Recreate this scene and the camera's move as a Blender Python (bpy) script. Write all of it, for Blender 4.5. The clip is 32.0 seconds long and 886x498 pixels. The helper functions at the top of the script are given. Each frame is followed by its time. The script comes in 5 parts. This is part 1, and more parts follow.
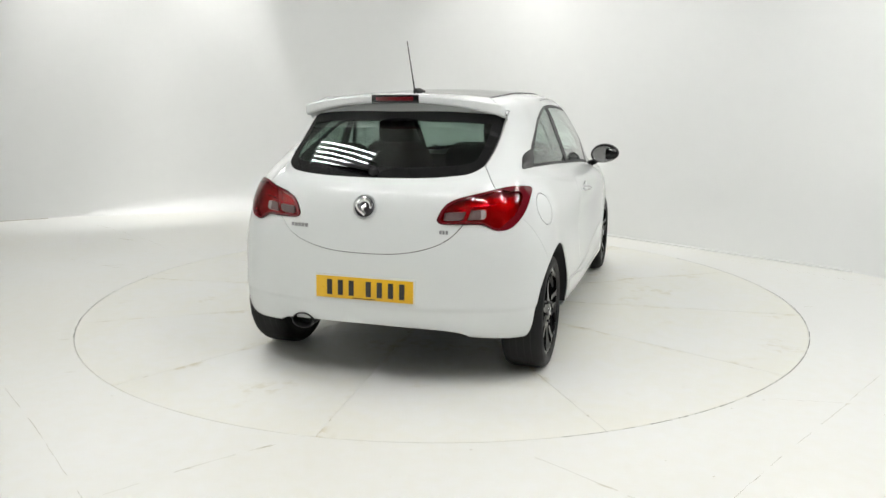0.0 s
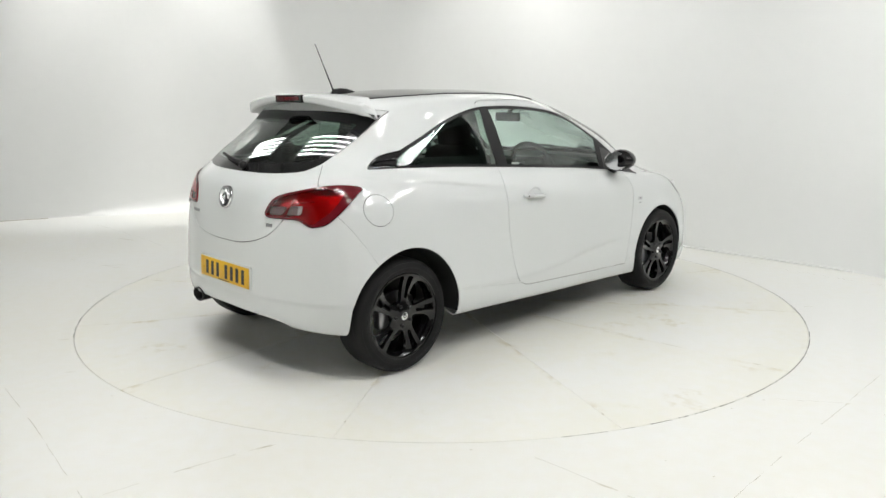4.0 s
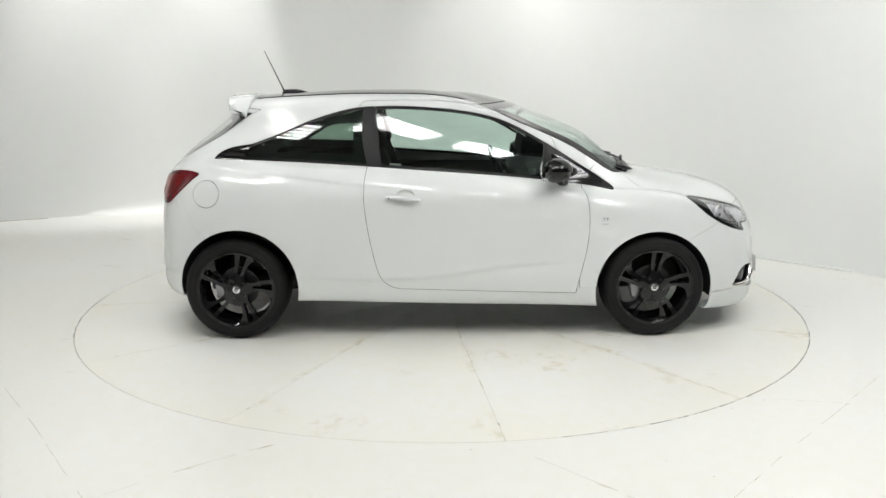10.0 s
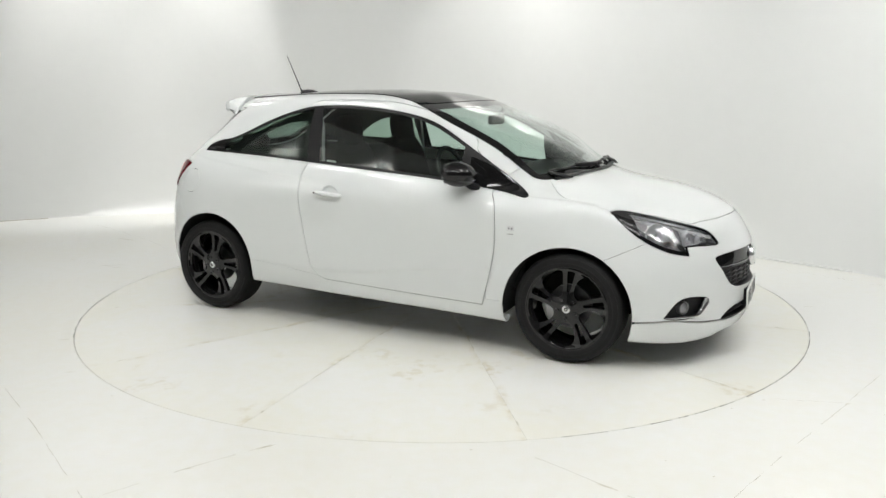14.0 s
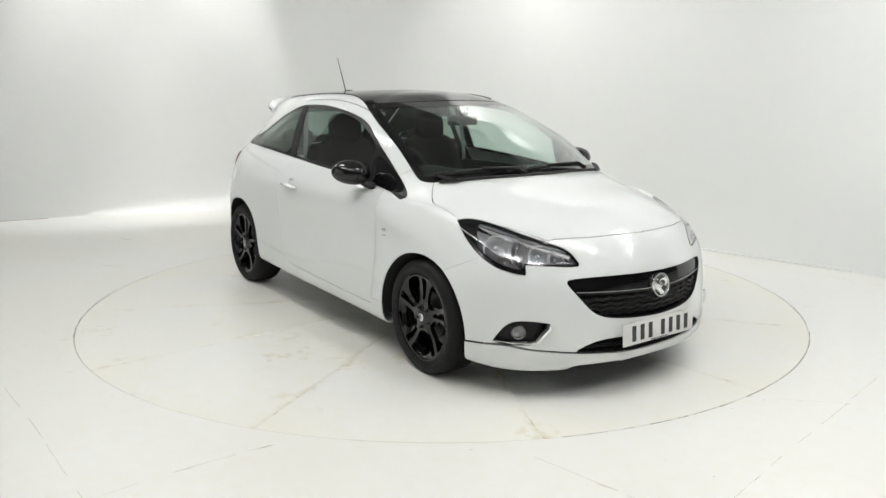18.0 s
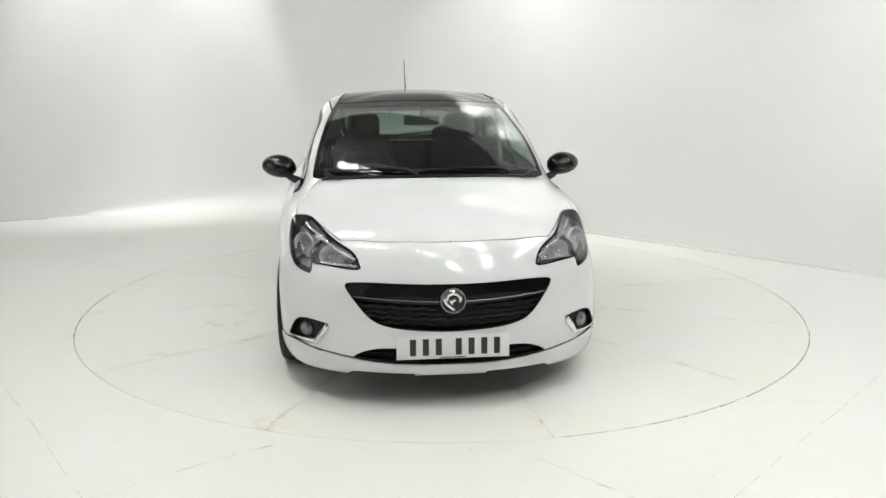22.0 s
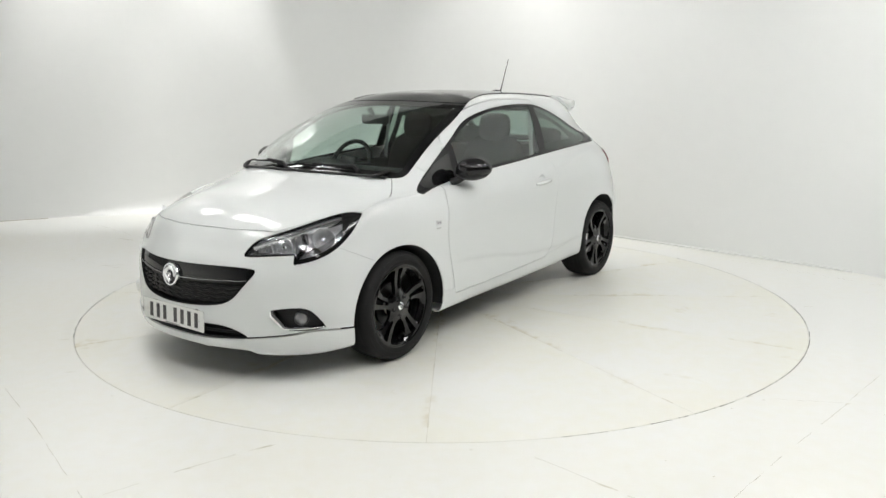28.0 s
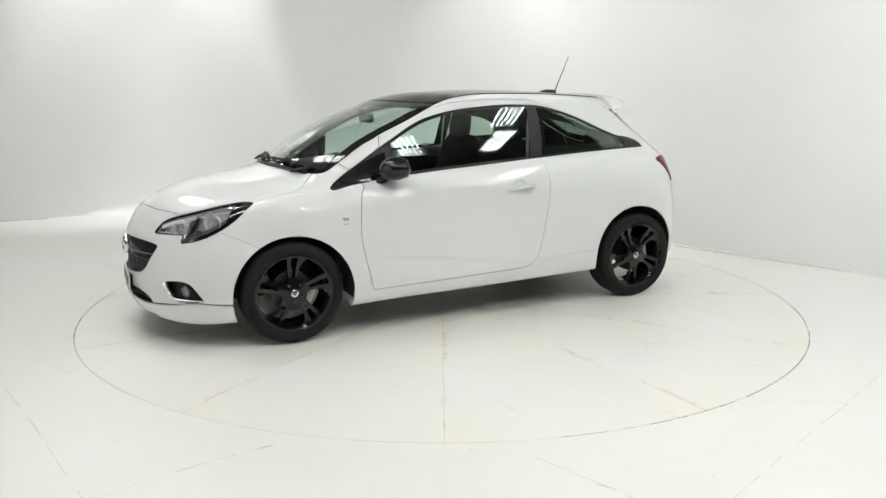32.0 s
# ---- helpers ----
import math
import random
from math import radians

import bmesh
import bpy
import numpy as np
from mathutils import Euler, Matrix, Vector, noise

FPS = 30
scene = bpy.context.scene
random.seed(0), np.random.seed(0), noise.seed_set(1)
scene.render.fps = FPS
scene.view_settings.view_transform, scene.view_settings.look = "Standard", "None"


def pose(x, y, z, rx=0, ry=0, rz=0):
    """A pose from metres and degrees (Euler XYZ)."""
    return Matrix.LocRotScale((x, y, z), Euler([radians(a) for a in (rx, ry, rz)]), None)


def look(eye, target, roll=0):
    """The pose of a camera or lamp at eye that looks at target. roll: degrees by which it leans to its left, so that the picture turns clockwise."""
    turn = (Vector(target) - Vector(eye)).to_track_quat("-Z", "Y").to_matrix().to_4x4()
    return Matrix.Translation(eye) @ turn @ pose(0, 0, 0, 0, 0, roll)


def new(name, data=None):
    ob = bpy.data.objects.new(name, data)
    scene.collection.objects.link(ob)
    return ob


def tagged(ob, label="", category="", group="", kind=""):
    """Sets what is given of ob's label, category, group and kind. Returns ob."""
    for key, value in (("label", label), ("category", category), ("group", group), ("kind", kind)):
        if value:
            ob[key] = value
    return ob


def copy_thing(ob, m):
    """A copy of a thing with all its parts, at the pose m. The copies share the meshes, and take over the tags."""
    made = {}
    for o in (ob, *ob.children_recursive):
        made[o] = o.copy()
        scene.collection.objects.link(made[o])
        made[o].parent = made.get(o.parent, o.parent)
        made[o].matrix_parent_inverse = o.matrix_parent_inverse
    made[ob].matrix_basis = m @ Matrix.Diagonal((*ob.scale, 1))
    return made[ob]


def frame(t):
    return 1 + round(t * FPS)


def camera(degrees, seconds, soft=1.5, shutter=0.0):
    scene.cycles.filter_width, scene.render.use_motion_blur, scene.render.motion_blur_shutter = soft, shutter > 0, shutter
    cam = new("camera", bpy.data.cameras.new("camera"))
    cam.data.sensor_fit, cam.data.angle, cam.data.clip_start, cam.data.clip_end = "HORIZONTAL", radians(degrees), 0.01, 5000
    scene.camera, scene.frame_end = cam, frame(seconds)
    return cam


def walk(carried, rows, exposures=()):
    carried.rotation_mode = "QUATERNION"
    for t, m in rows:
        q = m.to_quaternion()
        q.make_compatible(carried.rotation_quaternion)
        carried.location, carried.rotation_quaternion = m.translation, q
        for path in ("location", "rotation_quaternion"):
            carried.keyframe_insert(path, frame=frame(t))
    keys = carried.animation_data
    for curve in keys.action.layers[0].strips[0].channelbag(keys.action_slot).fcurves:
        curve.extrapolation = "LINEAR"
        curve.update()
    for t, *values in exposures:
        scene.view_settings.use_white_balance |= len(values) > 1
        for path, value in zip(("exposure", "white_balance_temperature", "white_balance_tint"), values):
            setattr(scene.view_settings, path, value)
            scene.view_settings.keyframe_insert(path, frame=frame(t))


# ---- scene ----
cam = camera(60.1, 32.0)
EYE = pose(0, -5.474, 1.449, 90 - 11.43, 0.07, -0.11)
walk(cam, [(0, EYE), (32.0, EYE)])

# ---------------------------------------------------------------- light
EXPOSURE = 0.0
scene.view_settings.exposure = EXPOSURE
world = bpy.data.worlds.new("world")
world.use_nodes = True
world.node_tree.nodes["Background"].inputs[0].default_value = (.8, .9, 1, 1)
world.node_tree.nodes["Background"].inputs[1].default_value = 0.02
scene.world = world
# ---------------------------------------------------------------- materials
def material(name, colour, rough=.5, metal=0.0, coat=0.0, ior=1.5, spec=.5, trans=0.0, glow=0.0, vary=0.0, scale=6.0, bump=0.0, bump_scale=60.0, rough_vary=0.0, second=None, soft=(.3, .7)):
    """A surface with variation at two scales: broad stains and fine grain."""
    m = bpy.data.materials.new(name)
    m.use_nodes = True
    nt = m.node_tree
    b = nt.nodes["Principled BSDF"]
    b.inputs["Base Color"].default_value = (*colour, 1)
    b.inputs["Roughness"].default_value = rough
    b.inputs["Metallic"].default_value = metal
    b.inputs["IOR"].default_value = ior
    b.inputs["Specular IOR Level"].default_value = spec
    b.inputs["Coat Weight"].default_value = coat
    b.inputs["Coat Roughness"].default_value = .03
    b.inputs["Transmission Weight"].default_value = trans
    if glow:
        b.inputs["Emission Color"].default_value = (*colour, 1)
        b.inputs["Emission Strength"].default_value = glow
    if vary or bump or rough_vary:
        co = nt.nodes.new("ShaderNodeTexCoord")
        big, small = nt.nodes.new("ShaderNodeTexNoise"), nt.nodes.new("ShaderNodeTexNoise")
        big.inputs["Scale"].default_value, small.inputs["Scale"].default_value = scale, bump_scale
        big.inputs["Detail"].default_value = 5
        small.inputs["Detail"].default_value = 3
        nt.links.new(co.outputs["Object"], big.inputs["Vector"])
        nt.links.new(co.outputs["Object"], small.inputs["Vector"])
        if vary:
            mix, add = nt.nodes.new("ShaderNodeMix"), nt.nodes.new("ShaderNodeMath")
            mix.data_type = "RGBA"
            add.operation = "MULTIPLY_ADD"
            add.inputs[1].default_value, add.inputs[2].default_value = .35, 0
            nt.links.new(small.outputs["Fac"], add.inputs[0])
            sm = nt.nodes.new("ShaderNodeMath")
            sm.operation = "MULTIPLY_ADD"
            sm.inputs[1].default_value = .65
            nt.links.new(big.outputs["Fac"], sm.inputs[0])
            nt.links.new(add.outputs[0], sm.inputs[2])
            ramp = nt.nodes.new("ShaderNodeMapRange")
            ramp.inputs[1].default_value, ramp.inputs[2].default_value = soft
            nt.links.new(sm.outputs[0], ramp.inputs[0])
            lo = second or tuple(c * (1 - vary) for c in colour)
            mix.inputs[6].default_value, mix.inputs[7].default_value = (*lo, 1), (*colour, 1)
            nt.links.new(ramp.outputs[0], mix.inputs[0])
            nt.links.new(mix.outputs[2], b.inputs["Base Color"])
        if rough_vary:
            rr = nt.nodes.new("ShaderNodeMapRange")
            rr.inputs[1].default_value, rr.inputs[2].default_value = .3, .7
            rr.inputs[3].default_value, rr.inputs[4].default_value = rough - rough_vary, rough + rough_vary
            nt.links.new(big.outputs["Fac"], rr.inputs[0])
            nt.links.new(rr.outputs[0], b.inputs["Roughness"])
        if bump:
            bp = nt.nodes.new("ShaderNodeBump")
            bp.inputs["Strength"].default_value, bp.inputs["Distance"].default_value = .5, bump
            nt.links.new(small.outputs["Fac"], bp.inputs["Height"])
            nt.links.new(bp.outputs[0], b.inputs["Normal"])
    return m


WALL = material("wall_paint", (.80, .812, .80), .55, vary=.03, scale=.7, bump=.002, bump_scale=9, rough_vary=.08)
FLOOR = material("floor_paint", (.80, .808, .785), .36, vary=.06, scale=.55, bump=.0006, bump_scale=14, rough_vary=.06, second=(.775, .765, .69), soft=(.25, .60))
DISC = material("disc_paint", (.80, .806, .778), .36, vary=.08, scale=.8, bump=.0006, bump_scale=12, rough_vary=.06, second=(.77, .757, .645), soft=(.26, .64))


def seam_stains(m):
    """Ochre dirt that has crept from the joints into the paint of each board."""
    nt = m.node_tree
    b = nt.nodes["Principled BSDF"]
    base = b.inputs["Base Color"].links[0].from_socket
    co, info = nt.nodes.new("ShaderNodeTexCoord"), nt.nodes.new("ShaderNodeObjectInfo")
    xyz, shift, patch, fine = (nt.nodes.new(k) for k in ("ShaderNodeSeparateXYZ", "ShaderNodeVectorMath", "ShaderNodeTexNoise", "ShaderNodeTexNoise"))
    nt.links.new(co.outputs["Object"], xyz.inputs[0])
    shift.operation = "MULTIPLY_ADD"
    shift.inputs[0].default_value = (31, 17, 5)
    nt.links.new(info.outputs["Random"], shift.inputs[1])
    nt.links.new(co.outputs["Object"], shift.inputs[2])
    for node, scale in ((patch, 2.6), (fine, 16)):
        node.inputs["Scale"].default_value = scale
        node.inputs["Detail"].default_value = 6
        nt.links.new(shift.outputs[0], node.inputs["Vector"])

    def calc(kind, a, q, c=0.0):
        node = nt.nodes.new("ShaderNodeMath")
        node.operation = kind
        for i, value in enumerate((a, q, c)):
            if isinstance(value, float):
                node.inputs[i].default_value = value
            else:
                nt.links.new(value, node.inputs[i])
        return node.outputs[0]

    def ramp(value, lo, hi, a, q):
        node = nt.nodes.new("ShaderNodeMapRange")
        node.interpolation_type = "SMOOTHSTEP"
        nt.links.new(value, node.inputs[0])
        for i, k in enumerate((lo, hi, a, q)):
            node.inputs[i + 1].default_value = k
        return node.outputs[0]
    away = calc("SUBTRACT", calc("MULTIPLY", xyz.outputs[0], .2588), calc("MULTIPLY", calc("ABSOLUTE", xyz.outputs[1], 0.0), .9659))
    near = ramp(away, .0, .05, 1.0, .0)
    spots = calc("MULTIPLY", ramp(patch.outputs["Fac"], .48, .62, 0.0, 1.0), ramp(fine.outputs["Fac"], .40, .62, .15, 1.0))
    dirt = calc("MULTIPLY", near, spots)
    worn = calc("MULTIPLY", ramp(patch.outputs["Fac"], .60, .70, 0.0, .35), ramp(fine.outputs["Fac"], .45, .65, 0.0, 1.0))
    mix = nt.nodes.new("ShaderNodeMix")
    mix.data_type = "RGBA"
    nt.links.new(calc("MINIMUM", calc("ADD", calc("MULTIPLY", dirt, .55), worn), 1.0), mix.inputs[0])
    nt.links.new(base, mix.inputs[6])
    mix.inputs[7].default_value = (.56, .50, .33, 1)
    nt.links.new(mix.outputs[2], b.inputs["Base Color"])


seam_stains(DISC)
DARK_RED = material("dark_red_lens", (.10, .004, .008), .1, vary=.2, scale=14)
LAMP_BASE = material("grey_lamp_housing", (.74, .74, .75), .3, metal=.1, vary=.3, scale=20)
CEIL = material("ceiling_sheet", (.18, .18, .172), .6, vary=.3, scale=1.5, bump=.003, bump_scale=20)
JOINT = material("dirty_joint", (.56, .53, .44), .8, vary=.4, scale=9)
GRIME = material("grimy_gap", (.20, .19, .16), .8, vary=.4, scale=14)
STAIN = material("floor_stain", (.66, .63, .52), .5, vary=.35, scale=12)
TUBE = material("fluorescent_tube", (1, .992, .98), .4, glow=46)
HOUSING = material("lamp_housing", (.75, .75, .74), .4, vary=.05)
PAINT = material("white_car_paint", (.722, .745, .738), .6, spec=0.0, coat=1.0, vary=.008, scale=3, bump_scale=200)
BLACK = material("black_gloss_paint", (.007, .007, .0075), .05, vary=.3, scale=4)
DULL = material("grey_hall_wall", (.20, .20, .195), .7, vary=.2, scale=.8, bump=.004, bump_scale=12)
TRIM = material("black_plastic", (.008, .008, .0085), .4, ior=1.36, vary=.25, scale=10, bump=.0004, bump_scale=300)
RUBBER = material("tyre_rubber", (.012, .012, .012), .6, ior=1.3, vary=.3, scale=14, bump=.0006, bump_scale=160, rough_vary=.08)
DARK = material("dark_underside", (.012, .012, .012), .8, vary=.3, scale=8)


def pane_material(name, tint, ior=1.52):
    """A thin pane: tinted, clear, with a mirror-like gloss that grows at grazing angles."""
    m = bpy.data.materials.new(name)
    m.use_nodes = True
    nt = m.node_tree
    nt.nodes.remove(nt.nodes["Principled BSDF"])
    clear, gloss, mix, lw, power, scale = (nt.nodes.new(k) for k in ("ShaderNodeBsdfTransparent", "ShaderNodeBsdfGlossy", "ShaderNodeMixShader", "ShaderNodeLayerWeight", "ShaderNodeMath", "ShaderNodeMath"))
    clear.inputs[0].default_value = (*tint, 1)
    gloss.inputs["Color"].default_value = (1, 1, 1, 1)
    gloss.inputs["Roughness"].default_value = .01
    lw.inputs["Blend"].default_value = .5
    power.operation, scale.operation = "POWER", "MULTIPLY_ADD"
    power.inputs[1].default_value = 4.5
    base = ((ior - 1) / (ior + 1)) ** 2
    scale.inputs[1].default_value, scale.inputs[2].default_value = .9 - base, base
    nt.links.new(lw.outputs["Facing"], power.inputs[0])
    nt.links.new(power.outputs[0], scale.inputs[0])
    nt.links.new(scale.outputs[0], mix.inputs[0])
    nt.links.new(clear.outputs[0], mix.inputs[1])
    nt.links.new(gloss.outputs[0], mix.inputs[2])
    nt.links.new(mix.outputs[0], nt.nodes["Material Output"].inputs["Surface"])
    return m


GLASS = pane_material("green_glass", (.885, .945, .92))
PRIVACY = pane_material("privacy_glass", (.70, .78, .735))
REAR = pane_material("dark_rear_glass", (.56, .63, .60))
CLEAR = pane_material("clear_lens", (.97, .97, .98))
RED = pane_material("red_lens", (.87, .11, .16))
CELLS = material("reflector_cells", (.72, .70, .70), .3, metal=.7, vary=.35, scale=25, bump=.004, bump_scale=120)
DEEP_RED = material("deep_red_lens", (.14, .006, .012), .1, vary=.2, scale=14)
CHROME = material("chrome", (.84, .85, .86), .14, metal=1.0, rough_vary=.04, scale=20)
SILVER = material("reflector_silver", (.84, .85, .86), .2, metal=.15, vary=.12, scale=30)
ALLOY = material("black_alloy", (.007, .007, .0075), .08, ior=1.5, vary=.3, scale=12)
STEEL = material("brake_steel", (.07, .07, .072), .35, metal=1.0, vary=.25, scale=25)
CLOTH = material("dark_seat_cloth", (.010, .0078, .0076), .9, spec=.08, vary=.3, scale=25, bump=.001, bump_scale=350)
DASH = material("dark_dashboard_plastic", (.010, .010, .0105), .6, spec=.2, vary=.2, scale=12, bump=.0005, bump_scale=260)
LINING = material("grey_roof_lining", (.30, .31, .30), .9, vary=.1, scale=12, bump=.0006, bump_scale=300)
YELLOW = material("yellow_plate", (.80, .47, .02), .35, vary=.05, scale=20)
PLATE = material("white_plate", (.76, .765, .74), .35, vary=.04, scale=20)
INK = material("plate_black", (.032, .03, .03), .4, vary=.2, scale=40)
BEZEL = material("grey_bezel_plastic", (.13, .13, .135), .25, vary=.3, scale=25)
CELL = material("pale_lamp_cell", (.42, .38, .37), .3, vary=.4, scale=60)
GREY = material("satin_grey_metal", (.33, .33, .34), .3, metal=.9, vary=.15, scale=30)
SMOKE = material("smoky_clear_lens", (.17, .12, .118), .2, spec=.3, vary=.4, scale=40)
AMBER_REFLECTOR = material("amber_tinted_reflector", (.72, .62, .52), .25, metal=.8, vary=.15, scale=40)
# ---------------------------------------------------------------- mesh helpers
def part(name, bm, material, parent=None, label="", smooth=None):
    """Links a bmesh as one mesh object under a thing or a part."""
    me = bpy.data.meshes.new(name)
    bm.normal_update()
    bm.to_mesh(me)
    bm.free()
    return linked(name, me, material, parent, label, smooth)


def linked(name, me, material, parent, label, smooth):
    me.materials.append(material)
    if smooth is None:
        me.shade_smooth()
        me.set_sharp_from_angle(angle=radians(35))
    elif smooth:
        me.shade_smooth()
    ob = new(name, me)
    if parent:
        ob.parent = parent
    if label:
        ob["label"] = label
    return ob


def solid(name, v, f, material, parent=None, label="", normals=None, smooth=None):
    """Links vertices and faces as one mesh object."""
    me = bpy.data.meshes.new(name)
    me.from_pydata([tuple(p) for p in v], [], [tuple(int(i) for i in q) for q in f])
    me.update()
    ob = linked(name, me, material, parent, label, True if normals is not None else smooth)
    if normals is not None:
        me.normals_split_custom_set_from_vertices([tuple(n) for n in normals])
    return ob


def box(bm, x0, x1, y0, y1, z0, z1, bevel=0.0, m=None, seg=2):
    """A bevelled block added to bm."""
    g = bmesh.ops.create_cube(bm, size=1)
    bmesh.ops.scale(bm, vec=(x1 - x0, y1 - y0, z1 - z0), verts=g["verts"])
    bmesh.ops.translate(bm, vec=((x0 + x1) / 2, (y0 + y1) / 2, (z0 + z1) / 2), verts=g["verts"])
    vs = g["verts"]
    if bevel:
        es = list({e for v in vs for e in v.link_edges})
        r = bmesh.ops.bevel(bm, geom=es, offset=bevel, segments=seg, affect="EDGES", profile=.5)
        vs = r["verts"] if len(r["verts"]) >= len(vs) else vs
        vs = list({v for f in r["faces"] for v in f.verts} | {v for v in vs if v.is_valid})
    if m is not None:
        bmesh.ops.transform(bm, matrix=m, verts=vs)
    return vs


def lathe(bm, profile, steps=64, closed=False, axis="y"):
    """Turns (radius, along) pairs round an axis."""
    rows = []
    for r, a in profile:
        row = []
        for k in range(steps):
            c, s = math.cos(2 * math.pi * k / steps), math.sin(2 * math.pi * k / steps)
            row.append(bm.verts.new((r * c, a, r * s) if axis == "y" else (r * c, r * s, a)))
        rows.append(row)
    n = len(rows)
    for i in range(n if closed else n - 1):
        for k in range(steps):
            a, b = rows[i], rows[(i + 1) % n]
            bm.faces.new((a[k], a[(k + 1) % steps], b[(k + 1) % steps], b[k]))
    return rows


def sweep(bm, path, radius, steps=8, flat=1.0, cap=True):
    """A tube along points; radius may be a list. flat squeezes it in the second direction."""
    path = [Vector(p) for p in path]
    n = len(path)
    rad = radius if isinstance(radius, (list, tuple)) else [radius] * n
    rows, up = [], Vector((0, 0, 1))
    for i, p in enumerate(path):
        d = (path[min(i + 1, n - 1)] - path[max(i - 1, 0)]).normalized()
        if abs(d.dot(up)) > .95:
            up = Vector((1, 0, 0))
        s = d.cross(up).normalized()
        u = s.cross(d).normalized()
        up = u
        rows.append([bm.verts.new(p + s * math.cos(a) * rad[i] + u * math.sin(a) * rad[i] * flat) for a in (2 * math.pi * k / steps for k in range(steps))])
    for a, b in zip(rows, rows[1:]):
        for k in range(steps):
            bm.faces.new((a[k], a[(k + 1) % steps], b[(k + 1) % steps], b[k]))
    if cap:
        bm.faces.new(list(reversed(rows[0])))
        bm.faces.new(rows[-1])
    bmesh.ops.recalc_face_normals(bm, faces=bm.faces)
    return rows


# ---------------------------------------------------------------- the studio
R_DISC = 2.455
WALL_H = 5.0
# plan of the white backdrop: two straight flanks joined by a broad round corner
CORNER = Vector((-1.15, 5.30))
LEFT_WAY = Vector((-.90, -.437)).normalized()
RIGHT_WAY = Vector((.704, -.711)).normalized()


def backdrop_plan():
    pts, cut_l, cut_r = [], 3.6, 2.0
    a, b = CORNER + LEFT_WAY * cut_l, CORNER + RIGHT_WAY * cut_r
    pts.append(CORNER + LEFT_WAY * 5.7)
    for k in range(33):
        u = k / 32
        pts.append(a * (1 - u) ** 2 + CORNER * 2 * u * (1 - u) + b * u ** 2)
    pts.append(CORNER + RIGHT_WAY * 6.5)
    pts.append(CORNER + RIGHT_WAY * 6.62 + Vector((.03, -.13)))
    pts.append(CORNER + RIGHT_WAY * 6.62 + Vector((.38, -1.25)))
    return pts


def backdrop():
    """The wall, with a small cove where it meets the floor."""
    bm = bmesh.new()
    pts = backdrop_plan()
    rows = []
    for i, p in enumerate(pts):
        d = (pts[min(i + 1, len(pts) - 1)] - pts[max(i - 1, 0)]).normalized()
        n = Vector((d.y, -d.x))
        r = .012 + .32 * max(0.0, math.sin(math.pi * min(1, max(0, (i - 1) / 30)))) ** .7 if 1 < i < 33 else .012
        prof = [(r * (1 - math.sin(a)), r * (1 - math.cos(a))) for a in (math.pi / 2 * k / 6 for k in range(7))]
        prof = prof + [(0, WALL_H), (-.12, WALL_H), (-.12, -.02)]
        rows.append([bm.verts.new((p.x + n.x * a, p.y + n.y * a, z + .001)) for a, z in prof])
    for a, b in zip(rows, rows[1:]):
        for k in range(len(a) - 1):
            bm.faces.new((a[k], b[k], b[k + 1], a[k + 1]))
    bmesh.ops.recalc_face_normals(bm, faces=bm.faces)
    tagged(part("wall_back", bm, WALL), "white painted curved studio backdrop wall", "wall", kind="structure")
    # the low plinth along the right flank, and a dark joint along the left one
    a, b = CORNER + RIGHT_WAY * 2.2, CORNER + RIGHT_WAY * 6.48
    n = Vector((-RIGHT_WAY.y, RIGHT_WAY.x)) * -1
    bm = bmesh.new()
    box(bm, 0, (b - a).length, -.030, -.001, .001, .016, .004)
    ob = tagged(part("baseboard", bm, WALL), "low white painted skirting along the wall", "skirting", kind="structure")
    ob.matrix_world = Matrix.Translation((a.x, a.y, 0)) @ Matrix.Rotation(math.atan2(RIGHT_WAY.y, RIGHT_WAY.x), 4, "Z")
    a, b = CORNER + LEFT_WAY * 3.95, CORNER + LEFT_WAY * 5.6
    bm = bmesh.new()
    box(bm, 0, (b - a).length, .012, .026, .001, .006, .001)
    ob = tagged(part("trim", bm, JOINT), "dark joint between wall and floor", "joint", kind="structure")
    ob.matrix_world = Matrix.Translation((a.x, a.y, 0)) @ Matrix.Rotation(math.atan2(LEFT_WAY.y, LEFT_WAY.x), 4, "Z")


def floor():
    bm = bmesh.new()
    n = 180
    ring_in = [bm.verts.new((math.cos(2 * math.pi * k / n) * (R_DISC + .0032), math.sin(2 * math.pi * k / n) * (R_DISC + .0032), 0)) for k in range(n)]
    ring_out = [bm.verts.new((math.cos(2 * math.pi * k / n) * 16, math.sin(2 * math.pi * k / n) * 16, 0)) for k in range(n)]
    down = [bm.verts.new((v.co.x, v.co.y, -.06)) for v in ring_in]
    for k in range(n):
        j = (k + 1) % n
        bm.faces.new((ring_in[k], ring_out[k], ring_out[j], ring_in[j]))
        bm.faces.new((down[k], ring_in[k], ring_in[j], down[j]))
    tagged(part("floor", bm, FLOOR), "glossy white painted studio floor with worn joints", "floor", kind="structure")
    bm = bmesh.new()
    lathe(bm, [(R_DISC + .0025, -.06), (R_DISC + .0025, -.055), (.001, -.055)], 90, axis="z")
    tagged(part("pit", bm, JOINT), "dusty pit under the turntable", "pit", kind="structure")


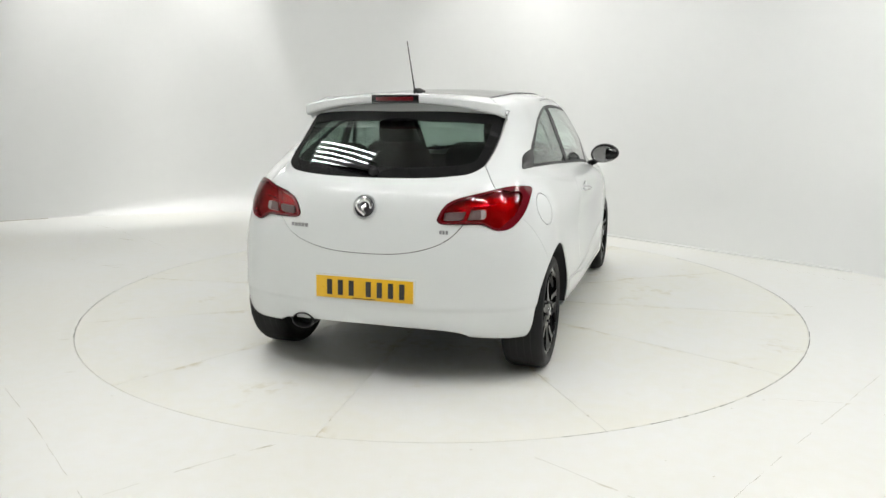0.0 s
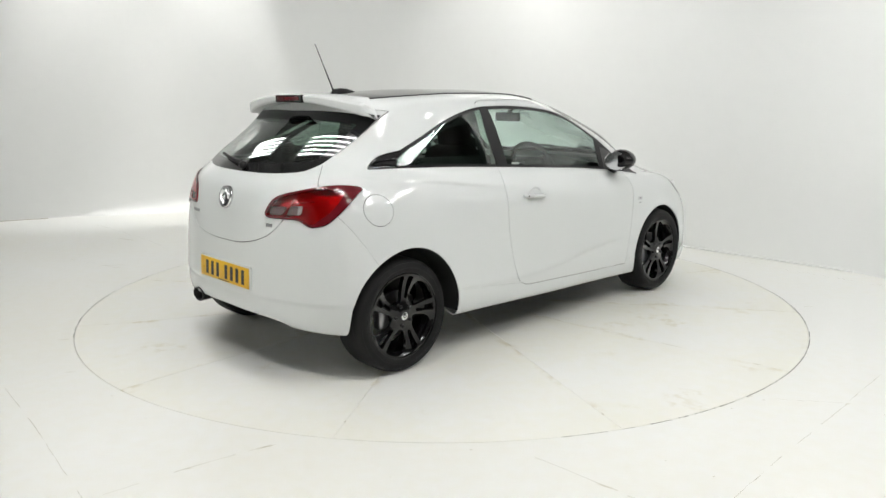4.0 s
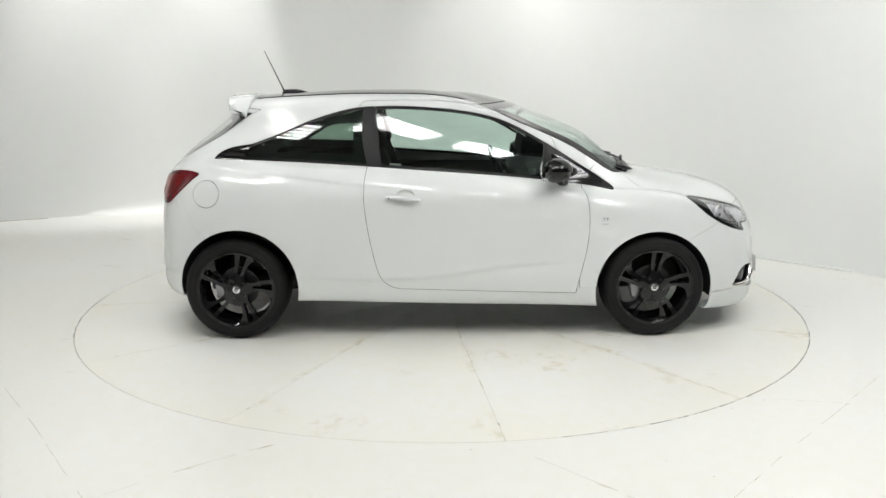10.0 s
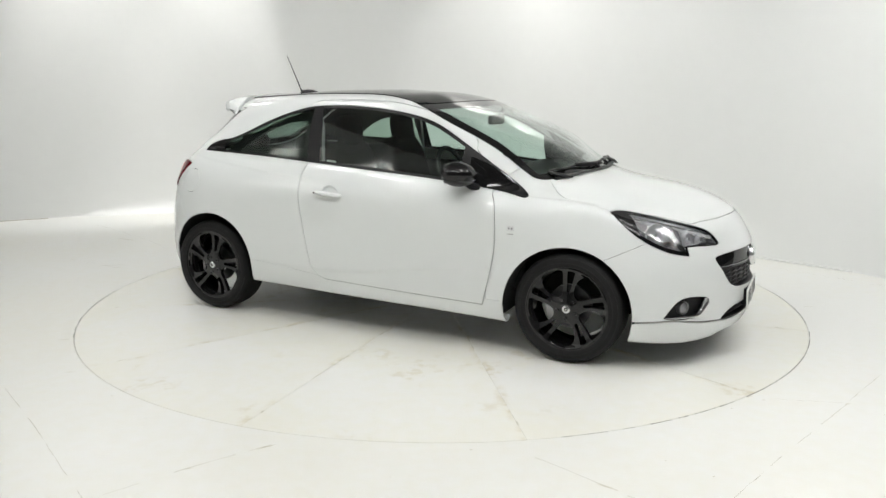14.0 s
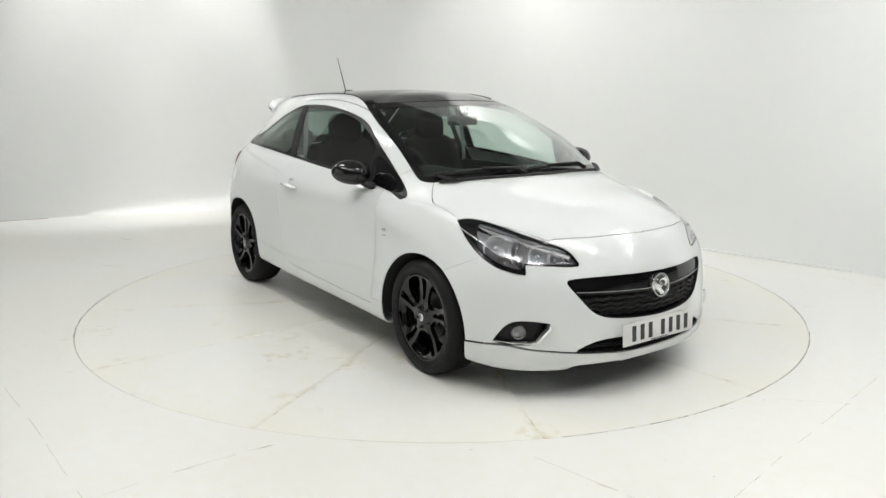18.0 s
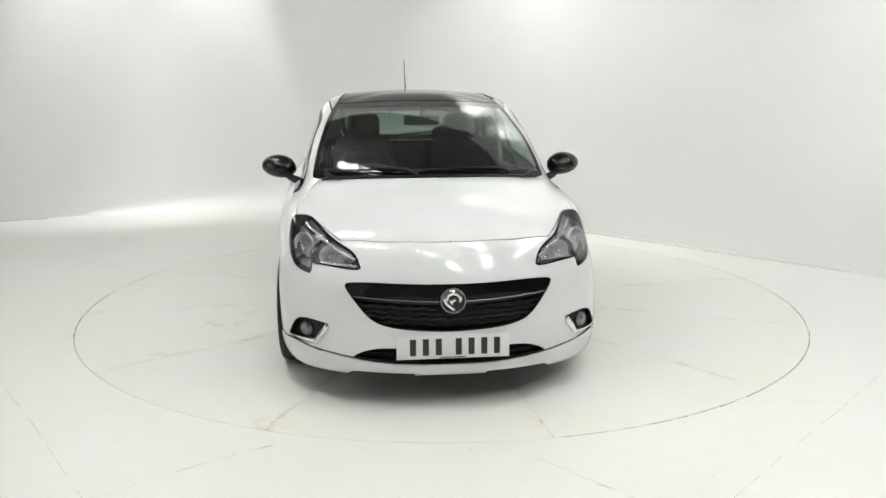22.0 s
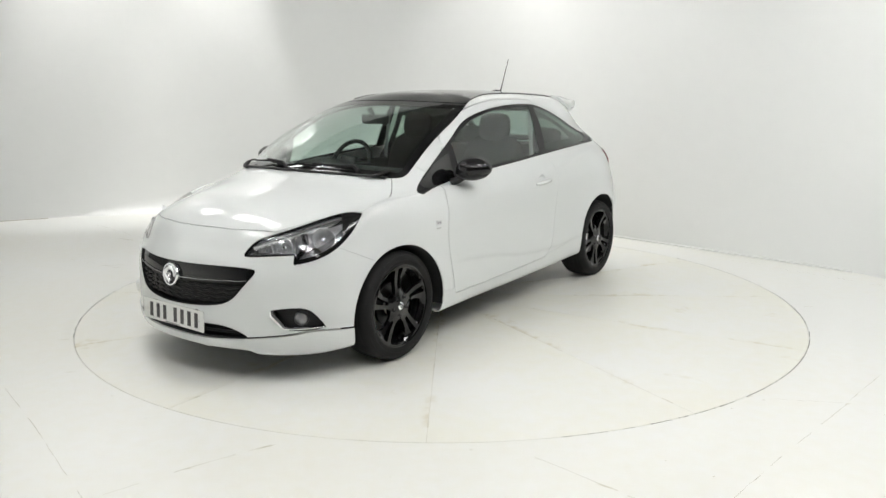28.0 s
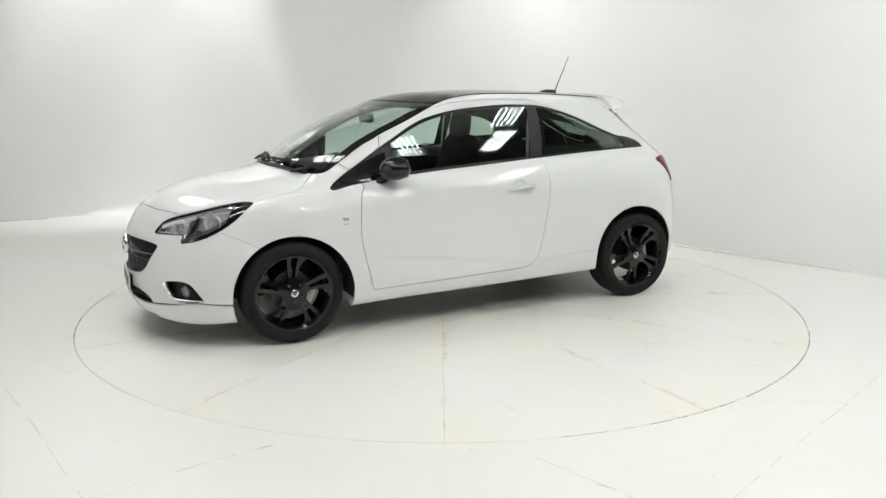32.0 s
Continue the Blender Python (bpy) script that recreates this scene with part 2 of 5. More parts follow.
def crack(points, width, mat=None, jag=.0018, seed=1, z=.0012):
    """A hairline joint in the floor: a thin uneven ribbon."""
    rnd = random.Random(seed)
    p = [Vector((x, y, 0)) for x, y in points]
    pts = []
    for a, b in zip(p, p[1:]):
        n = max(3, int((b - a).length / .03))
        for k in range(n):
            q = a.lerp(b, k / n)
            pts.append(q + Vector((rnd.uniform(-jag, jag), rnd.uniform(-jag, jag), 0)))
    pts.append(p[-1])
    bm = bmesh.new()
    low, top = [], []
    for i, q in enumerate(pts):
        d = (pts[min(i + 1, len(pts) - 1)] - pts[max(i - 1, 0)]).normalized()
        w = width * rnd.uniform(.2, 1.0) * .36
        s = Vector((-d.y, d.x, 0)) * w
        top.append((bm.verts.new(q + s + Vector((0, 0, z))), bm.verts.new(q - s + Vector((0, 0, z)))))
    run, shown = 0, True
    for a, b in zip(top, top[1:]):
        if run <= 0:
            shown = not shown or rnd.random() < .35
            run = rnd.randint(3, 12) if shown else rnd.randint(1, 5)
        run -= 1
        if shown:
            bm.faces.new((a[0], a[1], b[1], b[0]))
    bmesh.ops.recalc_face_normals(bm, faces=bm.faces)
    if bm.faces and bm.faces[0].normal.z < 0:
        bmesh.ops.reverse_faces(bm, faces=bm.faces)
    return part("floor_joint", bm, mat or JOINT)


def blotch(x, y, rx, ry, turn, seed, mat, z=.0008, parent=None):
    """A worn patch with a ragged outline."""
    rnd = random.Random(seed)
    bm = bmesh.new()
    n = 26
    vs = []
    for k in range(n):
        a = 2 * math.pi * k / n
        r = rnd.uniform(.25, 1.0)
        q = Matrix.Rotation(turn, 2) @ Vector((rx * r * math.cos(a), ry * r * math.sin(a)))
        vs.append(bm.verts.new((x + q.x, y + q.y, z)))
    bm.faces.new(vs)
    return part("worn_patch", bm, mat, parent)


backdrop()
floor()
for i, (pts, w) in enumerate([([(.28, -2.50), (.45, -2.66), (.64, -2.85), (.95, -3.18)], .0045), ([(-2.2, -1.83), (-1.85, -2.24), (-1.5, -2.68), (-1.2, -3.05)], .004),
                              ([(1.93, -2.05), (2.05, -2.20), (2.4, -2.6)], .0045), ([(-1.25, -2.88), (-1.0, -2.67), (-.72, -2.47)], .004),
                              ([(1.92, -2.05), (2.25, -1.72), (2.9, -1.1)], .004), ([(.98, -3.0), (1.45, -2.52), (1.92, -2.06)], .0035),
                              ([(1.55, -1.98), (1.92, -2.04)], .003), ([(-3.4, 1.3), (-2.75, .9)], .0045), ([(-2.62, 1.75), (-3.2, 2.4), (-3.9, 3.1)], .004),
                              ([(2.55, 1.2), (3.1, .55), (3.6, 0)], .003)]):
    tagged(crack(pts, w, seed=i), "thin dark worn joint in the white floor", "floor joint", "joints in the floor", "structure")
for i, (a0, a1, w) in enumerate(((-78, -22, .008), (-20, 35, .005), (150, 205, .004))):
    arc = [(R_DISC * 1.0013 * math.cos(radians(a0 + (a1 - a0) * k / 40)), R_DISC * 1.0013 * math.sin(radians(a0 + (a1 - a0) * k / 40))) for k in range(41)]
    tagged(crack(arc, w, GRIME, .0006, 70 + i), "grimy stretch of the gap round the turntable", "floor joint", "joints in the floor", "structure")
for i, (x, y, rx, ry, a) in enumerate([(-.74, -2.49, .07, .012, .5), (-1.0, -2.68, .03, .010, .3), (.62, -2.83, .06, .015, -.7), (.12, -2.52, .012, .008, 0), (1.93, -2.05, .03, .012, .4), (1.55, -2.0, .015, .008, 0),
                                       (1.36, -2.10, .010, .007, 0), (-.2, -2.75, .007, .006, 0), (-2.28, -1.05, .07, .008, .3), (-1.98, -1.6, .05, .008, .2), (2.55, -.35, .05, .006, -.2), (.9, -2.62, .008, .006, 0),
                                       (-1.62, -1.93, .010, .006, 0), (-1.35, -2.2, .008, .006, 0), (1.5, -1.96, .05, .006, .6), (1.05, -2.75, .012, .006, .7), (-3.2, 2.2, .20, .02, -.5), (-2.85, 1.0, .16, .01, .3)]):
    tagged(blotch(x, y, rx * .8, ry * .55, a, i, STAIN), "small ochre worn patch in the floor paint", "worn patch", "worn patches on the floor", "structure")

# turntable: twelve wedge-shaped boards over a dark carrier
turntable = tagged(new("turntable"), "white painted round turntable flush with the studio floor", "turntable")
bm = bmesh.new()
lathe(bm, [(.001, -.05), (R_DISC - .004, -.05), (R_DISC - .004, -.005), (.001, -.005)], 120, axis="z")
part("carrier", bm, STAIN, turntable)


def wedge():
    bm = bmesh.new()
    half, n, g = math.radians(15), 22, .0009
    # rows of the top at several radii keep the long board smooth
    rows = []
    for r in (.02, .6, 1.2, 1.8, 2.2, R_DISC - .0025, R_DISC):
        row = []
        for k in range(n + 1):
            a = -half + 2 * half * k / n
            lim = max(0.0, half - g / r)
            a = max(-lim, min(lim, a))
            row.append(bm.verts.new((r * math.cos(a), r * math.sin(a), 0 if r < R_DISC else -.0025)))
        rows.append(row)
    for a, b in zip(rows, rows[1:]):
        for k in range(n):
            bm.faces.new((a[k], b[k], b[k + 1], a[k + 1]))
    edge = [row[0] for row in rows] + rows[-1][1:] + [row[-1] for row in reversed(rows[:-1])] + list(reversed(rows[0][1:-1]))
    down = [bm.verts.new((v.co.x, v.co.y, -.0045)) for v in edge]
    for i in range(len(edge)):
        j = (i + 1) % len(edge)
        bm.faces.new((edge[i], down[i], down[j], edge[j]))
    bmesh.ops.remove_doubles(bm, verts=bm.verts, dist=1e-6)
    bmesh.ops.recalc_face_normals(bm, faces=bm.faces)
    return bm


first = part("board", wedge(), DISC, turntable)
first.rotation_euler.z = radians(5 + 15)
for k in range(1, 12):
    ob = new("board", first.data)
    ob.parent = turntable
    ob.rotation_euler.z = radians(5 + 15 + 30 * k)
for k in range(12):
    a = radians(5 + 30 * k)
    for j, (r, s) in enumerate(((2.28, .035), (1.5 + .3 * math.sin(3 * k), .05), (.9 + .2 * math.cos(5 * k), .04))):
        blotch(r * math.cos(a), r * math.sin(a), s * (1 + .6 * math.sin(k * 7 + j)), .0055, a, 40 + 3 * k + j, STAIN, .0006, turntable)

# ceiling and the walls behind the camera
bm = bmesh.new()
for k in range(26):
    x0 = -13 + k * 1.0
    box(bm, x0, x0 + .985, -13, 9, WALL_H + .001, WALL_H + .05, .01)
    box(bm, x0 - .035, x0 + .02, -13, 9, WALL_H - .10, WALL_H, .008)
for y in (-9, -5, -1, 3, 7):
    box(bm, -13, 13, y - .1, y + .1, WALL_H - .32, WALL_H - .11, .02)
tagged(part("ceiling", bm, CEIL), "pale grey ribbed sheet metal ceiling", "ceiling", kind="structure")
for name, (x0, x1, y0, y1) in (("wall_front", (-6.4, 13, -9.2, -9.0)), ("wall_west", (-6.4, -6.2, -9.0, -.8)), ("wall_north_west", (-6.4, -6.2, -.8, 2.88)), ("wall_east", (13, 13.2, -9.2, 9)), ("wall_north", (-6.4, 13.2, 9, 9.2))):
    bm = bmesh.new()
    box(bm, x0, x1, y0, y1, 0, WALL_H + .05)
    white = name == "wall_west"
    tagged(part(name, bm, WALL if white else DULL), "plain white painted studio side wall" if white else "plain dull grey hall wall", "wall", kind="structure")


# ---------------------------------------------------------------- lamps on the ceiling
def tube_lamp(x, y, z, turn, tubes=5, length=1.5, pitch=.10, name="ceiling_lamp"):
    """An open batten with bare fluorescent tubes on two rods."""
    lamp = tagged(new(name), "white ceiling lamp with a row of lit fluorescent tubes", "ceiling lamp", "fluorescent lamps round the turntable")
    w = pitch * tubes / 2 + .03
    for e in (-1, 1):
        bm = bmesh.new()
        box(bm, e * length / 2 - .02, e * length / 2 + .02, -w, w, 0, .05, .006)
        part("end_bar", bm, HOUSING, lamp)
    for k in range(tubes):
        bm = bmesh.new()
        lathe(bm, [(.001, -length / 2), (.013, -length / 2), (.013, length / 2), (.001, length / 2)], 10)
        bmesh.ops.rotate(bm, cent=(0, 0, 0), matrix=Matrix.Rotation(math.pi / 2, 3, "Z"), verts=bm.verts)
        bmesh.ops.translate(bm, vec=(0, (k - (tubes - 1) / 2) * pitch, .02), verts=bm.verts)
        part("tube", bm, TUBE, lamp)
    for s in (-1, 1):
        bm = bmesh.new()
        lathe(bm, [(.006, .045), (.006, WALL_H - z)], 8, axis="z")
        bmesh.ops.translate(bm, vec=(s * length * .5, 0, 0), verts=bm.verts)
        part("rod", bm, HOUSING, lamp)
    lamp.matrix_world = pose(x, y, z, 0, 0, turn)
    return lamp


LAMP_Z = 3.7
for x, y, turn in [(-.35, -3.72, -44), (1.2, -5.05, -40), (1.5, -2.6, -45), (2.8, -4.0, -45), (3.2, -1.45, -58), (4.35, -2.9, -58), (-2.1, -2.55, -46), (-1.95, -.43, -46), (-3.57, 1.7, -55)]:
    tube_lamp(x, y, LAMP_Z, turn)


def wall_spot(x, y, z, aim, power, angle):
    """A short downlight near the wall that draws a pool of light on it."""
    spot = tagged(new("downlight"), "small white unseen downlight near a studio wall", "downlight", "downlights along the wall")
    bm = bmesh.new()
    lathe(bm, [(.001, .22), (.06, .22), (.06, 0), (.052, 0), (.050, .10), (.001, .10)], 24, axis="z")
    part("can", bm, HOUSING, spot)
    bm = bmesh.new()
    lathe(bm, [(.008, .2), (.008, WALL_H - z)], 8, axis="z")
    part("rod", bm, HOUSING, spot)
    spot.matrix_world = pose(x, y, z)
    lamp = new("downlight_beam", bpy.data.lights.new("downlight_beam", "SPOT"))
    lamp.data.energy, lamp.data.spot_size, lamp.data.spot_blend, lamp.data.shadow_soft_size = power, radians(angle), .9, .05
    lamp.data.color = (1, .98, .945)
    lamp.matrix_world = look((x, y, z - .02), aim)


wall_spot(-4.03, 3.40, 4.5, (-4.23, 3.80, 1.8), 270, 50)
wall_spot(-2.67, 3.93, 4.5, (-2.85, 4.33, 1.8), 310, 50)
wall_spot(.43, 3.06, 4.3, (.75, 3.38, 2.2), 210, 80)
wall_spot(1.28, 2.21, 4.3, (1.6, 2.53, 2.2), 165, 80)
# these two are added, unseen fill for the west wall and left floor
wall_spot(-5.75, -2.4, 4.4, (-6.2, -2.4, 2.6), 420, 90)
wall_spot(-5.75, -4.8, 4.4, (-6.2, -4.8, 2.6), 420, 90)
# ---------------------------------------------------------------- body surface
# Car space: x ahead, y to the car's left, z up, origin on the ground midway
# between the axles.  The skin is one smooth surface over rings of control
# points that run from the tail's centre, along the left flank, to the nose.
RINGS = []


def ring(rear, flank, nose):
    """rear and nose: (x, y, z) control points; flank: (x, y, z) between them."""
    RINGS.append(np.array(rear + flank + nose, float))


ring([(-1.79, 0, .285), (-1.78, .3, .285), (-1.72, .58, .275), (-1.60, .75, .26)],
     [(-1.45, .82, .255), (-1.1, .84, .25), (-.5, .85, .24), (.1, .85, .225), (.7, .845, .21), (1.2, .835, .19), (1.55, .80, .175)],
     [(1.79, .71, .165), (1.96, .5, .165), (2.05, .25, .17), (2.075, 0, .175)])
ring([(-1.83, 0, .36), (-1.82, .3, .36), (-1.755, .58, .36), (-1.63, .78, .36)],
     [(-1.45, .85, .355), (-1.1, .868, .345), (-.5, .872, .335), (.1, .872, .325), (.7, .866, .31), (1.2, .856, .30), (1.55, .825, .29)],
     [(1.80, .74, .28), (1.985, .5, .28), (2.08, .25, .28), (2.11, 0, .285)])
ring([(-1.825, 0, .50), (-1.815, .3, .50), (-1.75, .58, .50), (-1.63, .78, .505)],
     [(-1.45, .852, .51), (-1.1, .868, .51), (-.5, .868, .50), (.1, .868, .50), (.7, .866, .49), (1.2, .862, .46), (1.55, .83, .43)],
     [(1.80, .74, .42), (1.98, .5, .43), (2.075, .25, .44), (2.115, 0, .44)])
ring([(-1.82, 0, .66), (-1.81, .3, .66), (-1.742, .58, .67), (-1.615, .78, .68)],
     [(-1.45, .845, .69), (-1.1, .862, .69), (-.5, .864, .69), (.1, .868, .69), (.7, .864, .66), (1.2, .855, .60), (1.55, .82, .56)],
     [(1.79, .735, .54), (1.965, .5, .56), (2.065, .25, .58), (2.105, 0, .585)])
ring([(-1.80, 0, .84), (-1.79, .3, .84), (-1.71, .58, .855), (-1.575, .755, .87)],
     [(-1.41, .82, .875), (-1.1, .846, .875), (-.5, .86, .87), (.1, .868, .865), (.7, .858, .83), (1.2, .835, .77), (1.51, .79, .71)],
     [(1.76, .715, .66), (1.91, .5, .68), (2.015, .25, .69), (2.06, 0, .695)])
ring([(-1.77, 0, .96), (-1.755, .3, .96), (-1.67, .57, .97), (-1.53, .725, .98)],
     [(-1.38, .775, .985), (-1.08, .80, .98), (-.5, .815, .97), (.1, .82, .955), (.7, .805, .915), (1.15, .795, .865), (1.44, .768, .825)],
     [(1.67, .69, .76), (1.83, .5, .77), (1.94, .25, .785), (1.98, 0, .79)])
ring([(-1.70, 0, 1.04), (-1.685, .3, 1.04), (-1.60, .55, 1.05), (-1.46, .685, 1.06)],
     [(-1.33, .70, 1.07), (-1.05, .748, 1.042), (-.5, .778, 1.016), (.1, .778, .991), (.65, .766, .938), (1.05, .762, .897), (1.27, .718, .882)],
     [(1.44, .635, .865), (1.58, .45, .88), (1.68, .25, .895), (1.72, 0, .90)])
ring([(-1.66, 0, 1.09), (-1.64, .3, 1.09), (-1.55, .53, 1.10), (-1.40, .655, 1.11)],
     [(-1.27, .695, 1.12), (-1.0, .735, 1.10), (-.5, .758, 1.07), (.05, .757, 1.05), (.5, .746, 1.01), (.85, .729, .973), (.985, .706, .96)],
     [(1.105, .632, .966), (1.168, .45, .982), (1.203, .25, .991), (1.215, 0, 1.0)])
ring([(-1.55, 0, 1.18), (-1.53, .28, 1.18), (-1.455, .49, 1.185), (-1.31, .605, 1.19)],
     [(-1.18, .645, 1.20), (-.95, .688, 1.20), (-.5, .71, 1.20), (0, .71, 1.20), (.38, .703, 1.18), (.63, .685, 1.145), (.76, .656, 1.127)],
     [(.865, .60, 1.132), (.92, .43, 1.158), (.95, .24, 1.172), (.962, 0, 1.178)])
ring([(-1.385, 0, 1.315), (-1.37, .26, 1.315), (-1.315, .45, 1.315), (-1.20, .555, 1.32)],
     [(-1.05, .60, 1.325), (-.85, .62, 1.34), (-.5, .64, 1.36), (-.1, .64, 1.365), (.15, .635, 1.355), (.36, .613, 1.305), (.46, .591, 1.287)],
     [(.55, .546, 1.288), (.594, .39, 1.312), (.614, .22, 1.327), (.626, 0, 1.333)])
ring([(-1.30, 0, 1.40), (-1.285, .24, 1.40), (-1.235, .42, 1.40), (-1.12, .51, 1.40)],
     [(-1.0, .545, 1.405), (-.8, .56, 1.416), (-.5, .575, 1.427), (-.15, .575, 1.427), (.05, .565, 1.416), (.2, .548, 1.39), (.275, .525, 1.376)],
     [(.345, .495, 1.372), (.382, .36, 1.39), (.408, .2, 1.402), (.42, 0, 1.407)])
ring([(-1.215, 0, 1.44), (-1.20, .17, 1.44), (-1.15, .3, 1.44), (-1.05, .37, 1.441)],
     [(-.95, .40, 1.443), (-.75, .41, 1.452), (-.5, .41, 1.461), (-.2, .41, 1.461), (-.05, .40, 1.456), (.07, .38, 1.447), (.12, .37, 1.44)],
     [(.15, .33, 1.44), (.19, .25, 1.447), (.215, .13, 1.452), (.225, 0, 1.454)])
ring([(-1.12, 0, 1.455), (-1.11, 0, 1.456), (-1.07, 0, 1.457), (-1.0, 0, 1.461)],
     [(-.92, 0, 1.464), (-.74, 0, 1.474), (-.5, 0, 1.481), (-.25, 0, 1.482), (-.12, 0, 1.479), (-.03, 0, 1.472), (.01, 0, 1.47)],
     [(.04, 0, 1.468), (.06, 0, 1.467), (.07, 0, 1.466), (.075, 0, 1.466)])


def natural(t, y, q):
    """Natural cubic spline through y at t (first axis), evaluated at q."""
    n, h = len(t), np.diff(t)
    a, r = np.eye(n), np.zeros_like(y)
    for i in range(1, n - 1):
        a[i, i - 1], a[i, i], a[i, i + 1] = h[i - 1], 2 * (h[i - 1] + h[i]), h[i]
        r[i] = 6 * ((y[i + 1] - y[i]) / h[i] - (y[i] - y[i - 1]) / h[i - 1])
    m = np.linalg.solve(a, r.reshape(n, -1)).reshape(y.shape)
    k = np.clip(np.searchsorted(t, q, side="right") - 1, 0, n - 2)
    sh = (-1,) + (1,) * (y.ndim - 1)
    u, hk = (q - t[k]).reshape(sh), h[k].reshape(sh)
    w = hk - u
    return (m[k] * w ** 3 + m[k + 1] * u ** 3) / (6 * hk) + (y[k] / hk - m[k] * hk / 6) * w + (y[k + 1] / hk - m[k + 1] * hk / 6) * u


def body_surface(ns, nv):
    """The left half of the skin: grid points and normals."""
    net = np.array(RINGS)
    flip = np.array([1, -1, 1])
    under = net[0] * np.array([.93, .90, 1]) + np.array([0, 0, .01])
    net = np.concatenate([under[None], net])
    net = np.concatenate([net[:, 3:0:-1] * flip, net, net[:, -2:-5:-1] * flip], 1)
    net = np.concatenate([net, net[-2:-5:-1] * flip], 0)
    ds = np.linalg.norm(np.diff(net[1:10], axis=1), axis=2).mean(0)
    dv = np.linalg.norm(np.diff(net, axis=0), axis=2).mean(1)
    ts, tv = np.concatenate([[0], np.cumsum(ds)]), np.concatenate([[0], np.cumsum(dv)])
    qs, qv = np.linspace(ts[3], ts[-4], ns), np.linspace(tv[0], tv[len(RINGS)], nv)

    def at(qs, qv):
        rows = natural(tv, net, qv)
        return natural(ts, rows.transpose(1, 0, 2), qs).transpose(1, 0, 2)
    p = at(qs, qv)
    e = 1e-3
    n = np.cross(at(qs + e, qv) - at(qs - e, qv), at(qs, qv + e) - at(qs, qv - e))
    n /= np.linalg.norm(n, axis=2, keepdims=True) + 1e-12
    n = -n if n[nv // 3, ns // 2, 1] < 0 else n
    n[-1] = (0, 0, 1)
    p[-1, :, 1] = 0
    p[:, 0, 1] = p[:, -1, 1] = 0
    n[:, 0, 1] = n[:, -1, 1] = 0
    return p, n


def fold(p):
    """How deep the pressed folds of the flanks and of the rear bumper lie."""
    d = np.zeros(p.shape[:2])
    x, y, z = p[..., 0], p[..., 1], p[..., 2]
    ease = lambda u: np.clip(u, 0, 1) ** 2 * (3 - 2 * np.clip(u, 0, 1))
    for line, depth, above, below in ((((-1.5, 1.045), (-1.35, 1.022), (-.99, .980), (-.74, .948), (-.5, .922), (-.3, .905)), .005, .010, .06),
                                      (((-.95, .392), (-.8, .374), (-.5, .358), (-.2, .362), (.05, .385), (.31, .428), (.6, .452), (.85, .465)), .006, .014, .09)):
        line = np.array(line)
        s = z - np.interp(x, line[:, 0], line[:, 1])
        u = ease((x - line[0, 0]) / .2) * ease((line[-1, 0] - x) / .3) * (y > .5)
        d += depth * u * np.exp(-(s / np.where(s > 0, above, below)) ** 2)
    s = z - .408
    d += .005 * ease((-1.42 - x) / .15) * np.exp(-(s / np.where(s > 0, .012, .07)) ** 2)
    return d


def folded(p, n):
    """The surface with its folds, and the normals that they give."""
    def facing(q):
        m = np.cross(np.gradient(q, axis=1), np.gradient(q, axis=0))
        m /= np.linalg.norm(m, axis=2, keepdims=True) + 1e-12
        return m * np.sign((m * n).sum(2, keepdims=True) + 1e-9)
    d = fold(p)[..., None]
    q = p - n * d
    m = n + (facing(q) - facing(p)) * (d > 1e-6)
    m /= np.linalg.norm(m, axis=2, keepdims=True) + 1e-12
    m[:, 0, 1] = m[:, -1, 1] = 0
    q[:, 0, 1] = q[:, -1, 1] = 0
    return q, m


def tri_grid(ns, nv):
    i = np.arange(nv - 1)[:, None] * ns + np.arange(ns - 1)[None]
    a, b, c, d = i.ravel(), (i + 1).ravel(), (i + ns + 1).ravel(), (i + ns).ravel()
    return np.concatenate([np.stack([a, c, b], 1), np.stack([a, d, c], 1)])


def skin(ns=320, nv=260):
    p, n = folded(*body_surface(ns, nv))
    return p.reshape(-1, 3), n.reshape(-1, 3), tri_grid(ns, nv)


# ---------------------------------------------------------------- cutting the skin into panels
def split(m, d):
    """Parts the triangles of m along d = 0: (inside, outside)."""
    v, n, f = m
    d = np.where(np.abs(d) < 1e-7, 1e-7, d)
    s = d < 0
    c = s[f].sum(1)
    mix = f[(c == 1) | (c == 2)]
    sm = s[mix]
    odd = np.where(sm.sum(1) == 1, sm.argmax(1), sm.argmin(1))
    i = np.arange(len(mix))
    a, b, e = mix[i, odd], mix[i, (odd + 1) % 3], mix[i, (odd + 2) % 3]
    keys = np.concatenate([np.sort(np.stack([a, b], 1), 1), np.sort(np.stack([a, e], 1), 1)])
    uniq, back = np.unique(keys, axis=0, return_inverse=True)
    back = back.reshape(-1) + len(v)
    if len(uniq):
        p, q = uniq[:, 0], uniq[:, 1]
        u = (d[p] / (d[p] - d[q]))[:, None]
        v, n = np.concatenate([v, v[p] + (v[q] - v[p]) * u]), np.concatenate([n, n[p] + (n[q] - n[p]) * u])
    ab, ae = back[:len(mix)], back[len(mix):]
    one = np.stack([a, ab, ae], 1)
    two = np.concatenate([np.stack([ab, b, e], 1), np.stack([ab, e, ae], 1)])
    sa = s[a]
    inn = np.concatenate([f[c == 3], one[sa], two[np.tile(~sa, 2)]])
    out = np.concatenate([f[c == 0], one[~sa], two[np.tile(sa, 2)]])
    return tidy(v, n, inn), tidy(v, n, out)


def tidy(v, n, f):
    used, g = np.unique(f, return_inverse=True)
    return v[used], n[used], g.reshape(-1, 3)


